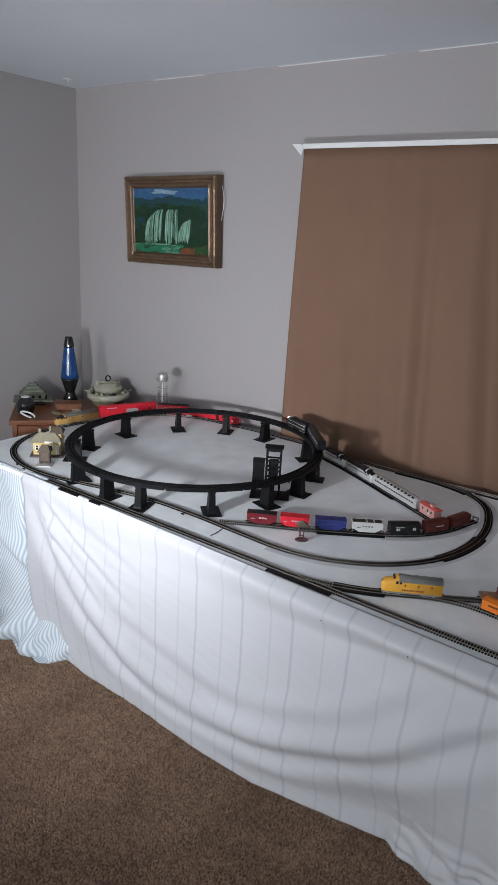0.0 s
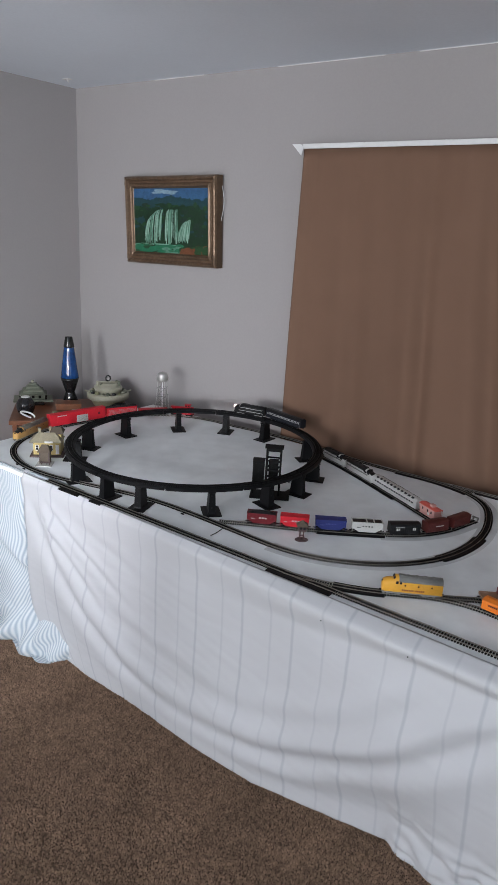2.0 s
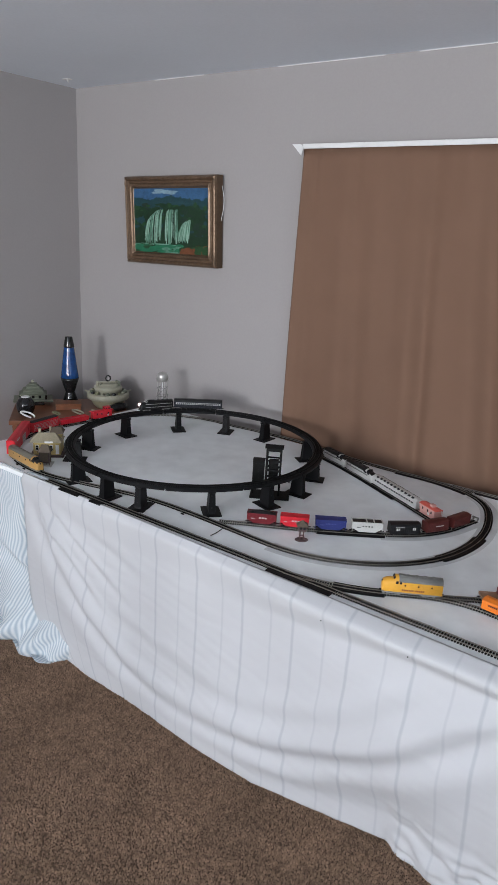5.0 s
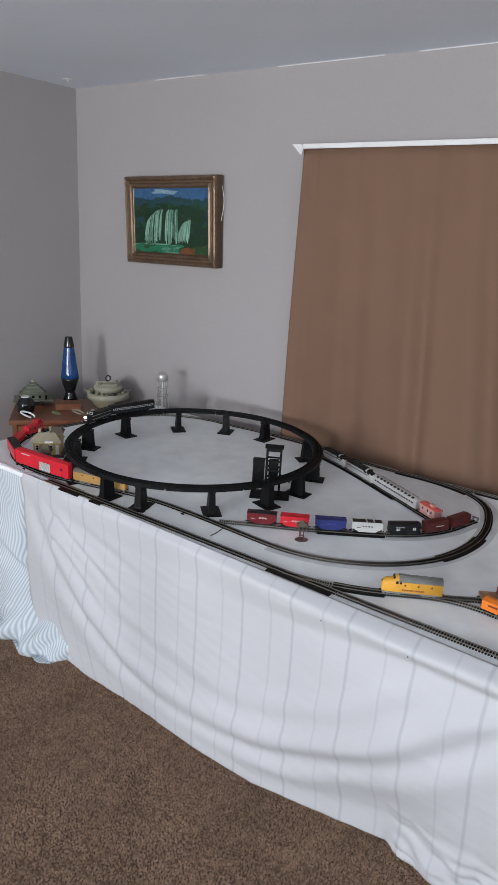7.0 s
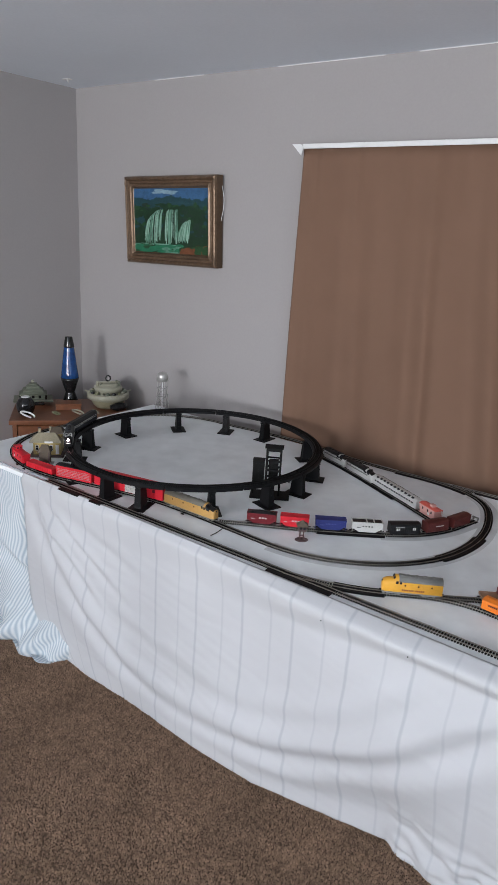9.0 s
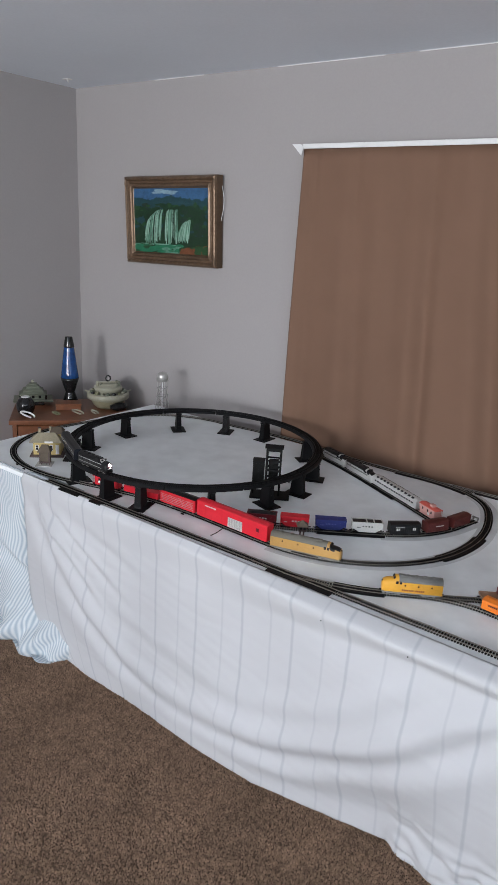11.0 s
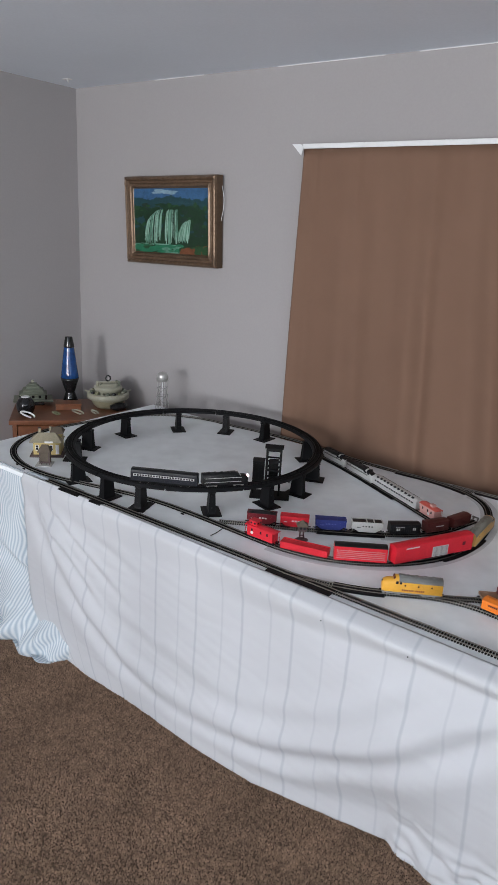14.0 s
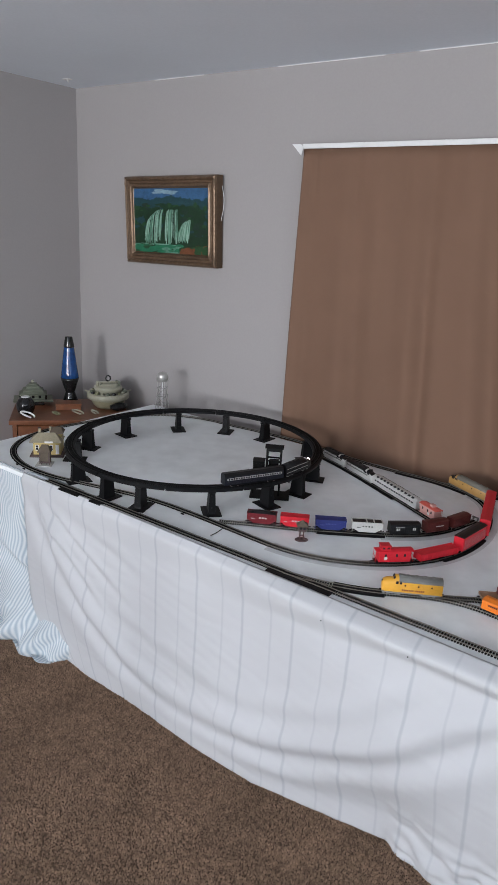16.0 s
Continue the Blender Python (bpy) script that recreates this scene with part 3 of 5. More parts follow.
def hopper(label, length, m, group, h=0.036, text="", load=DARK, ink=None, heap=0.0):
    ink = ink or INK
    t = rolling("hopper_car", label, "model train car", length, group)
    w = 0.017
    bm = bmesh.new()
    out = [(-length / 2, 0.024), (-length * 0.28, 0.010), (length * 0.28, 0.010), (length / 2, 0.024)]
    sec = [[(x, -w, z) for x, z in out] + [(length / 2, -w, 0.008 + h), (-length / 2, -w, 0.008 + h)]]
    sec.append([(x, w, z) for x, y, z in sec[0]])
    loft(bm, sec)
    part("body", bm, m, t)
    boxes("rim", t, m, [(0, s * w, 0.008 + h, length + 0.001, 0.0025, 0.003) for s in (-1, 1)] + [(s * length / 2, 0, 0.008 + h, 0.0025, 2 * w, 0.003) for s in (-1, 1)])
    # flat fill; on the pale car its black stands in for shaded open wells
    boxes("load", t, load, [(0, 0, 0.008 + h - 0.0005, length - 0.005, 2 * w - 0.005, 0.0012)])
    if heap:
        bm = bmesh.new()
        secs = []
        for i in range(9):
            x, k = (i / 8 - 0.5) * (length - 0.006), heap * math.sin(math.pi * i / 8) ** 0.6 * (1 + 0.15 * math.sin(7 * i))
            secs.append([(x, y * (w - 0.003), 0.008 + h + k * q) for y, q in ((-1, 0), (1, 0), (0.6, 0.7), (0, 1), (-0.6, 0.75))])
        loft(bm, secs)
        part("coal_heap", bm, load, t, "dark heaped load")
    else:
        each("bay_divider", t, m, [(length * k, 0, 0.008 + h + 0.0008, 0.004, 2 * w - 0.004, 0.002) for k in (-0.02, 0.22)])
    each("end_post", t, m, [(s1 * (length / 2 - 0.001), s2 * (w - 0.001), 0.017, 0.0016, 0.0016, 0.014) for s1 in (-1, 1) for s2 in (-1, 1)])
    boxes("underframe", t, BLACK, [(0, 0, 0.0085, length, 0.008, 0.004)])
    ribs(t, length, w + 0.0004, 0.020, 0.008 + h, 8, m)
    if text:
        writing(t, 0.004, 0.031, w + 0.0016, 0.026, 0.0052, ink, 3, 0.0035)
    else:
        writing(t, 0, 0.031, w + 0.0016, 0.034, 0.0045, ink, 4, 0.0055)
    writing(t, -0.03, 0.027, w + 0.0016, 0.012, 0.003, ink, 3)
    return t


def caboose(label, length, m, group, roof=None, off=-0.02, low=1.0):
    roof = roof or m
    t = rolling("caboose", label, "model caboose", length, group)
    w, h, L = 0.0165, 0.034, length * 0.80
    bm = bmesh.new()
    v = box(bm, 0, 0, 0.011 + h / 2, L, 2 * w, h)
    bevelled(bm, v, 0.0008, 1)
    part("body", bm, m, t)
    zt = 0.011 + h
    bm = bmesh.new()
    loft(bm, [[(x, y, z) for y, z in ((-w - 0.001, zt), (w + 0.001, zt), (w, zt + 0.0015), (0.005, zt + 0.0045), (-0.005, zt + 0.0045), (-w, zt + 0.0015))] for x in (-length * 0.47, length * 0.47)])
    part("roof", bm, roof, t)
    bm = bmesh.new()
    v = box(bm, off, 0, zt + 0.003 + 0.007 * low, 0.030 * low, 0.026 * low, 0.014 * low)
    bevelled(bm, v, 0.001, 1)
    box(bm, off, 0, zt + 0.0038 + 0.014 * low, 0.033 * low, 0.029 * low, 0.002)
    part("cupola", bm, m, t)
    if low == 1.0:
        each("cupola_window", t, WINDOW, [(off + sx * 0.007, sy * 0.0131, zt + 0.011, 0.007, 0.0006, 0.006) for sx in (-1, 1) for sy in (-1, 1)]
              + [(off + sx * 0.0151, sy * 0.006, zt + 0.011, 0.0006, 0.006, 0.006) for sx in (-1, 1) for sy in (-1, 1)])
    each("side_window", t, WINDOW, [(x, s * (w + 0.0002), 0.033, 0.006, 0.0006, 0.009) for x in (-0.3 * L, 0.05 * L, 0.3 * L) for s in (-1, 1)])
    boxes("platform", t, BLACK, [(0, 0, 0.0105, length * 0.97, 0.028, 0.002)])
    bm = bmesh.new()
    for s in (-1, 1):
        for y in (-0.012, 0, 0.012):
            rod(bm, (s * length * 0.475, y, 0.011), (s * length * 0.475, y, 0.028), 0.0006, n=6)
        rod(bm, (s * length * 0.475, -0.013, 0.028), (s * length * 0.475, 0.013, 0.028), 0.0006, n=6)
        for y in (-0.014, 0.014):
            rod(bm, (s * length * 0.465, y, 0.011), (s * length * 0.465, y, zt), 0.0006, n=6)
    tagged(part("railing", bm, m, t), kind="stuff")
    for s in (-1, 1):
        bm = bmesh.new()
        rod(bm, (off, s * (w - 0.0004), 0.024), (off, s * (w + 0.0008), 0.024), 0.0055, n=16)
        part("emblem", bm, INK, t, "round white emblem")
    return t


def streamliner(name, label, length, m, roof, group, under=None, band=None, lamp=True, text="", h=0.046, crown=0.84, glare=None):
    """A cab unit with a rounded bulldog nose at +x."""
    t = thing(name, label, "model locomotive", group=group)
    for s in (-1, 1):
        bogie(t, s * length * 0.29, 0.036 if length > 0.2 else 0.028, m=TRUCK)
        coupler(t, s * (length / 2 - (0.002 if s > 0 else 0)))
    w, z0 = 0.0175, 0.0115
    half = length / 2

    def section(x, sw, top, low=0.0):
        ww, ht = w * sw, h * top
        return [(x, y, z0 + z) for y, z in ((-ww * 0.98, low), (ww * 0.98, low), (ww, 0.004), (ww, ht * 0.70), (ww * 0.86, ht * 0.87), (ww * 0.5, ht * 0.975),
                                            (0, ht), (-ww * 0.5, ht * 0.975), (-ww * 0.86, ht * 0.87), (-ww, ht * 0.70), (-ww, 0.004))]
    prof = [(-half, 1, 1), (half - 0.046, 1, 1), (half - 0.037, 1, 0.98), (half - 0.031, 0.99, 0.80), (half - 0.020, 0.98, 0.78), (half - 0.011, 0.94, 0.74),
            (half - 0.004, 0.84, 0.66), (half - 0.001, 0.68, 0.54), (half, 0.50, 0.42)]
    bm = bmesh.new()
    loft(bm, [section(*q) for q in prof], smooth=True)
    bmesh.ops.recalc_face_normals(bm, faces=bm.faces)
    for f in bm.faces:
        c = f.calc_center_median()
        f.material_index = 1 if (c.z > z0 + h * crown and c.x < half - 0.046 and abs(f.normal.x) < 0.8) else 0
        if glare and c.x > half - 0.040 and f.normal.z > 0.3 and c.z > z0 + h * 0.62:
            f.material_index = 2
    part("body", bm, [m, roof, glare or m], t)
    for s in (-1, 1):
        bm = bmesh.new()
        box(bm, half - 0.0335, s * 0.0070, z0 + h * 0.885, 0.0016, 0.0095, 0.0075, 0, Matrix.Rotation(-0.6, 4, "Y"))
        part("windshield", bm, WINDOW, t)
    if lamp:
        for s in (-1, 1):
            bm = bmesh.new()
            box(bm, half - 0.0330, s * 0.0078, z0 + h * 0.870, 0.0014, 0.0140, 0.0120, 0, Matrix.Rotation(-0.6, 4, "Y"))
            part("window_surround", bm, PALE, t, "pale windshield surround")
        boxes("nose_panel", t, PALE, [(half - 0.004, 0, z0 + h * 0.26, 0.010, 0.022, 0.008)], 0.003, "pale nose panel")
    for s in (-1, 1):
        for k in (0.041, 0.051):
            each("cab_window", t, WINDOW, [(half - k, s * (w + 0.0001), z0 + h * 0.66, 0.0065, 0.0008, 0.0085)])
        for i in range(3):
            bm = bmesh.new()
            x = -half + length * (0.18 + 0.22 * i)
            rod(bm, (x, s * (w - 0.0005), z0 + h * 0.5), (x, s * (w + 0.0006), z0 + h * 0.5), 0.0026, n=12)
            part("porthole", bm, WINDOW, t)
    for i in range(4):
        bm = bmesh.new()
        x = -half + length * (0.15 + 0.14 * i)
        rod(bm, (x, 0, z0 + h - 0.001), (x, 0, z0 + h + 0.0016), 0.006, n=14)
        part("roof_fan", bm, roof, t)
    boxes("exhaust_hatch", t, roof, [(half - length * 0.33, 0, z0 + h + 0.0005, 0.02, 0.012, 0.003)])
    each("side_grille", t, roof, [(-length * 0.06, s * (w + 0.0002), z0 + h * 0.74, length * 0.55, 0.0006, 0.003) for s in (-1, 1)])
    boxes("fuel_tank", t, BLACK, [(0, 0, 0.0095, length * 0.22, 0.028, 0.008)], 0.001)
    boxes("pilot", t, under or m, [(half - 0.007, 0, 0.009, 0.010, 0.030, 0.009)], 0.001)
    each("skirt", t, under or GREY, [(0, s * 0.0172, 0.0105, length * 0.92, 0.0012, 0.0035) for s in (-1, 1)])
    bm = bmesh.new()
    rod(bm, (half - 0.006, 0, z0 + h * 0.56), (half + (0.0035 if lamp else 0.0008), 0, z0 + h * 0.56), 0.0054 if lamp else 0.0028, 0.0046 if lamp else 0.0026, n=14)
    part("headlight", bm, LAMP if lamp else WINDOW, t, "glowing headlight" if lamp else "")
    if band:
        each("stripe", t, band, [(-0.01, s * (w + 0.0003), z0 + h * k, length * 0.80, 0.0007, 0.0016 if lamp else 0.005) for s in (-1, 1) for k in ((0.22, 0.60) if lamp else (0.45,))])
    if text:
        for x0, wd, n in ((-0.031, 0.023, 5), (0.002, 0.031, 7)):
            writing(t, -x0 - 0.01, z0 + h * 0.20, w + 0.0008, wd, 0.0050, INKRED, n, 0.0018)
    return t


def coach(label, length, m, roof, group, dome=False, nwin=18, frame_m=None, h=0.042):
    t = rolling("passenger_car", label, "model train car", length, group)
    w, z0 = 0.0172, 0.0105
    bm = bmesh.new()
    prof = [(-w, 0), (w, 0), (w, h * 0.72), (w * 0.86, h * 0.88), (w * 0.45, h * 0.98), (-w * 0.45, h * 0.98), (-w * 0.86, h * 0.88), (-w, h * 0.72)]
    loft(bm, [[(x, y, z0 + z) for y, z in prof] for x in (-length / 2, length / 2)])
    for f in bm.faces:
        if f.calc_center_median().z > z0 + h * 0.75 and abs(f.normal.x) < 0.5:
            f.material_index = 1
    part("body", bm, [m, roof], t)
    each("window_band", t, frame_m or SILVER, [(0, s * (w + 0.0001), z0 + h * 0.50, length * 0.92, 0.0008, 0.0085) for s in (-1, 1)])
    pitch = length * 0.9 / nwin
    for s in (-1, 1):
        for i in range(nwin):
            boxes("window", t, WINDOW, [(-length * 0.45 + (i + 0.5) * pitch, s * (w + 0.0004), z0 + h * 0.50, pitch * 0.66, 0.0008, 0.0060)])
    if dome:
        for i in range(11):
            x = -length * 0.40 + i * length * 0.08
            for s in (-1, 1):
                bm = bmesh.new()
                box(bm, x, s * w * 0.70, z0 + h * 0.935, 0.0125, 0.0080, 0.0016, 0, Matrix.Rotation(-s * 0.55, 4, "X"))
                part("dome_pane", bm, WINDOW, t, "dark dome glazing")
    boxes("underframe", t, BLACK, [(0, 0, 0.009, length * 0.5, 0.026, 0.006)])
    bm = bmesh.new()
    for s in (-1, 1):
        for k in range(3):
            box(bm, 0, s * (w + 0.0003), z0 + h * (0.1 + 0.08 * k), length * 0.98, 0.0006, 0.0008)
    tagged(part("flute", bm, m, t), kind="stuff")
    return t


def set_on(ob, path, s, gauge=0.09, z=RAIL, flip=False):
    """The pose of a car whose trucks stand on the path about s."""
    a, b = path.at(s - gauge / 2)[0], path.at(s + gauge / 2)[0]
    c, d = (a + b) / 2, b - a
    return pose(c.x, c.y, z, 0, 0, math.degrees(math.atan2(d.y, d.x)) + (180 if flip else 0))


# moving freight train
FREIGHT = "cars of the running freight train"
freight = [
    (streamliner("diesel_locomotive", "yellow streamlined diesel locomotive with a grey roof", 0.230, YELLOW, ROOFG, FREIGHT, ROOFG, None, False, crown=0.72, glare=DARK), 0.115),
    (boxcar("long bright red high boxcar with a pale grey door panel", 0.306, RED, RED, FREIGHT, 0.058, (0.02, 0.062, 0.034), "", 4), 0.396),
    (boxcar("red stock car with pale slats and a black roof", 0.162, RED, DARK, FREIGHT, 0.050, None, "", 12), 0.643),
    (gondola("low bright red covered gondola car", 0.155, RED, FREIGHT), 0.816),
    (caboose("bright red caboose with a cupola and a white emblem", 0.128, RED, FREIGHT, None, -0.03), 0.972),
]
stock = freight[2][0]
bm = bmesh.new()
for side in (-1, 1):
    for k in range(5):
        box(bm, 0, side * 0.0183, 0.019 + k * 0.0062, 0.148, 0.0006, 0.0022)
    for k in range(7):
        box(bm, -0.066 + k * 0.022, side * 0.0187, 0.032, 0.0014, 0.0008, 0.036, 0, Matrix.Rotation(0.5 if k % 2 else -0.5, 4, "Y"))
part("slat", bm, mat("slat_pink", (0.48, 0.19, 0.20), 0.6, 0, 0.5, 60, 300, 0), stock, "pale pink slatted side")
writing(freight[1][0], -0.09, 0.056, 0.0190, 0.05, 0.004, INK, 6)
writing(freight[1][0], 0.115, 0.040, 0.0190, 0.012, 0.012, MAROON, 1)

# moving passenger train on the raised ring
EXPRESS = "cars of the train on the raised track"
express = [
    (streamliner("diesel_locomotive", "black streamlined diesel locomotive with a glowing headlight", 0.166, DARK, DARK, EXPRESS, DARK, PALE, True, h=0.039), 0.083),
    (coach("dark navy passenger car with a row of lit-looking pale windows", 0.236, NAVY, DARK, EXPRESS, nwin=22), 0.294),
]

# standing cars on the inner siding
ROW = "cars standing on the inner siding"
row = [
    (hopper("maroon hopper car with white lettering", 0.100, MAROON, ROW, text="bars", heap=0.009), 0.148),
    (hopper("red hopper car with white lettering", 0.096, RED, ROW, text="bars", load=RED), 0.260),
    (hopper("dark blue hopper car with faint markings", 0.103, BLUE, ROW, load=BLUE, ink=paint("faint_blue_ink", (0.09, 0.11, 0.30))), 0.382),
    (hopper("pale grey hopper car with black markings", 0.103, PALE, ROW, ink=DARK), 0.505),
    (boxcar("black boxcar with small white markings", 0.105, DARK, DARK, ROW, 0.035), 0.633),
    (boxcar("oxide red boxcar with faint lettering", 0.090, BROWN, BROWN, ROW, 0.037), 0.752),
    (boxcar("dark brown boxcar at the siding's curve", 0.095, BROWN, BROWN, ROW, 0.034), 0.866),
]
writing(row[4][0], -0.02, 0.033, 0.0190, 0.030, 0.002, INK, 6)
writing(row[4][0], -0.026, 0.025, 0.0190, 0.012, 0.009, INK, 2)
writing(row[4][0], 0.030, 0.027, 0.0190, 0.010, 0.009, INK, 2)
writing(row[5][0], 0.004, 0.030, 0.0190, 0.032, 0.003, INK, 5)
for ob, s in row:
    ob.matrix_world = set_on(ob, INNER, s, 0.06)

SILVERS = "cars of the silver train"
for ob, s in (
    (streamliner("diesel_locomotive", "silver diesel locomotive with a black roof behind the ring", 0.150, SILVER, DARK, SILVERS, SILVER, GREY, False, crown=0.66, glare=DARK, h=0.040), 0.195),
    (streamliner("diesel_locomotive", "silver streamlined diesel locomotive with a black roof", 0.184, SILVER, DARK, SILVERS, SILVER, GREY, False, crown=0.66, glare=DARK, h=0.040), 0.375),
    (coach("silver fluted dome passenger car", 0.280, SILVER, SILVER, SILVERS, dome=True, nwin=16, h=0.037), 0.617),
    (caboose("caboose with a coral roof and pale pink sides", 0.100, paint("caboose_pink", (0.56, 0.30, 0.27)), SILVERS, CORAL, 0.01, 0.55), 0.820),
):
    ob.matrix_world = set_on(ob, DIAG, s, 0.06)

SPURS = "cars standing on the spur tracks"
up = streamliner("diesel_locomotive", "bright yellow streamlined locomotive with a grey roof", 0.168, UPYELLOW, GREY, SPURS, GREY, None, False, "bars", crown=0.72)
up.matrix_world = set_on(up, SPUR, 0.371, 0.08, RAIL, True)
c2 = boxcar("low orange car with dark lettering on the spur", 0.115, ORANGE, ORANGE, SPURS, 0.029)
writing(c2, -0.025, 0.027, 0.0190, 0.026, 0.005, BROWN, 5)
writing(c2, 0.032, 0.020, 0.0190, 0.008, 0.008, DARK, 1)
c2.matrix_world = set_on(c2, SPUR, 0.628, 0.06)
c3 = gondola("weathered tan flat car with a dark red load", 0.16, DECK_TAN, SPURS, 0.006)
c3.matrix_world = set_on(c3, SPUR2, 0.205, 0.06)
boxes("crate", c3, MAROON, [(-0.007, 0.002, 0.027, 0.05, 0.024, 0.020)], 0.001, "dark red boxed load")


# ---- picture on the wall ----
def picture():
    t = thing("picture", "waterfall painting in a carved gilt frame leaning off the wall", "picture", pose(-2.585, 2.7156, 1.750, 1.9, -1.0, 0))
    W, H = 0.648, 0.446
    prof = [(0, -0.045), (0, 0.0), (0.005, 0.010), (0.012, 0.014), (0.018, 0.011), (0.024, 0.002), (0.034, 0.000), (0.040, 0.007), (0.047, 0.010), (0.053, 0.007), (0.057, -0.001), (0.064, -0.005), (0.066, -0.008), (0.066, -0.045)]
    corners = [(-W / 2, -H / 2), (W / 2, -H / 2), (W / 2, H / 2), (-W / 2, H / 2)]
    for k in range(4):
        (x0, z0), (x1, z1) = corners[k], corners[(k + 1) % 4]
        bm = bmesh.new()
        secs = []
        for i in range(81):
            u = i / 80
            sec = []
            for o, h in prof:
                ix0, iz0 = x0 - math.copysign(o, x0), z0 - math.copysign(o, z0)
                ix1, iz1 = x1 - math.copysign(o, x1), z1 - math.copysign(o, z1)
                carve = 0.0009 * math.sin(u * 2 * math.pi * 20) * (0.01 < o < 0.02) + 0.004 * (math.exp(-((u - 0.06) / 0.05) ** 2) + math.exp(-((u - 0.94) / 0.05) ** 2)) * (0.005 < o < 0.05)
                sec.append((ix0 + (ix1 - ix0) * u, -h - carve, iz0 + (iz1 - iz0) * u))
            secs.append(sec)
        loft(bm, secs)
        bmesh.ops.recalc_face_normals(bm, faces=bm.faces)
        for f in bm.faces:
            c = f.calc_center_median()
            if c.y > 0.004:
                f.material_index = 1
        part("frame_rail", bm, [GILT, GILT_DARK], t)
    cols = {"sky": (0.035, 0.105, 0.22), "cloud": (0.22, 0.33, 0.40), "hill": (0.012, 0.05, 0.06), "leaf": (0.008, 0.035, 0.014), "leaf2": (0.016, 0.06, 0.02),
            "fall": (0.15, 0.30, 0.22), "foam": (0.26, 0.42, 0.33), "mist": (0.09, 0.22, 0.15), "rock": (0.012, 0.03, 0.02), "pool": (0.015, 0.15, 0.075), "earth": (0.15, 0.05, 0.02)}
    names = list(cols)
    mats = [mat("oil_" + k, v, 0.35, 0, 0.35, 30, 140, 0.25) for k, v in cols.items()]
    rnd = random.Random(5)
    bm = bmesh.new()
    w, h = W - 0.122, H - 0.122
    level = [0.0]

    def blob(u, v, ru, rv, name, n=9):
        level[0] += 0.000004
        pts = []
        for i in range(n):
            a = 2 * math.pi * i / n
            r = rnd.uniform(0.75, 1.15)
            pu, pv = min(1, max(0, u + ru * r * math.cos(a))), min(1, max(0, v + rv * r * math.sin(a)))
            pts.append(bm.verts.new(((pu - 0.5) * w, 0.0015 - level[0], (0.5 - pv) * h)))
        bm.faces.new(pts).material_index = names.index(name)

    def quad(u0, v0, u1, v1, name):
        level[0] += 0.000004
        bm.faces.new([bm.verts.new(((u - 0.5) * w, 0.0015 - level[0], (0.5 - v) * h)) for u, v in ((u0, v0), (u1, v0), (u1, v1), (u0, v1))]).material_index = names.index(name)
    quad(0, 0, 1, 1, "leaf")
    quad(0, 0, 1, 0.22, "sky")
    for _ in range(8):
        blob(rnd.gauss(0.45, 0.08), rnd.gauss(0.06, 0.025), 0.08, 0.018, "cloud")
    for k in range(26):
        u = k / 25
        blob(u, 0.21 + 0.03 * math.sin(9 * u) + rnd.uniform(-0.02, 0.02), 0.05, 0.07, "hill")
    for _ in range(150):
        blob(rnd.random(), rnd.uniform(0.24, 0.72), rnd.uniform(0.02, 0.06), rnd.uniform(0.02, 0.05), rnd.choice(("leaf", "leaf", "leaf2", "hill", "rock")))
    def strand(x0, y0, x1, y1, wd, name):
        """A filament of falling water that bends over the lip and drops."""
        level[0] += 0.000004
        left, right = [], []
        for i in range(6):
            q = i / 5
            x = x0 + (x1 - x0) * q ** 0.6
            y = y0 + (y1 - y0) * q ** 1.3
            ww = wd * (0.5 + 0.6 * q) * (1 if i < 5 else 0.4)
            left.append(bm.verts.new(((x - ww - 0.5) * w, 0.0015 - level[0], (0.5 - y) * h)))
            right.append(bm.verts.new(((x + ww - 0.5) * w, 0.0015 - level[0], (0.5 - y) * h)))
        bm.faces.new(left + right[::-1]).material_index = names.index(name)
    for k in range(150):
        u = rnd.choice((0.04, 0.11, 0.18, 0.25, 0.32, 0.42, 0.66, 0.74, 0.82, 0.97)) + rnd.gauss(0, 0.04)
        u = min(1.0, max(0.0, u))
        top = 0.315 + 0.13 * (1 - min(1, u * 2.2)) ** 2 + rnd.uniform(0, 0.03)
        strand(0.23 + 0.38 * u, top, 0.155 + 0.44 * u + rnd.uniform(-0.012, 0.012), rnd.uniform(0.70, 0.88), rnd.uniform(0.003, 0.009), rnd.choice(("foam", "foam", "fall", "fall", "mist", "mist", "rock")))
    for k in range(60):
        u = rnd.random()
        strand(0.70 + 0.09 * u, 0.50 + rnd.uniform(0, 0.06) - 0.04 * u, 0.60 + 0.16 * u, rnd.uniform(0.70, 0.84), rnd.uniform(0.003, 0.008), rnd.choice(("foam", "fall", "fall", "mist")))
    for _ in range(60):
        blob(rnd.uniform(0, 0.75), rnd.uniform(0.88, 1.0), 0.07, 0.03, rnd.choice(("pool", "pool", "leaf2", "mist")))
    for _ in range(16):
        blob(rnd.uniform(0.1, 0.62), 0.865 + rnd.uniform(-0.01, 0.01), 0.04, 0.005, "fall")
    for _ in range(60):
        u = rnd.uniform(0.68, 1.0)
        blob(u, rnd.uniform(0.98 - 0.32 * (u - 0.62), 1.0), 0.05, 0.05, rnd.choice(("earth", "earth", "leaf2")))
    me = bpy.data.meshes.new("canvas")
    bm.to_mesh(me)
    bm.free()
    for k in mats:
        me.materials.append(k)
    ob = new("canvas", me)
    ob.parent = t
    tagged(ob, "oil painting of white waterfalls in a green forest")
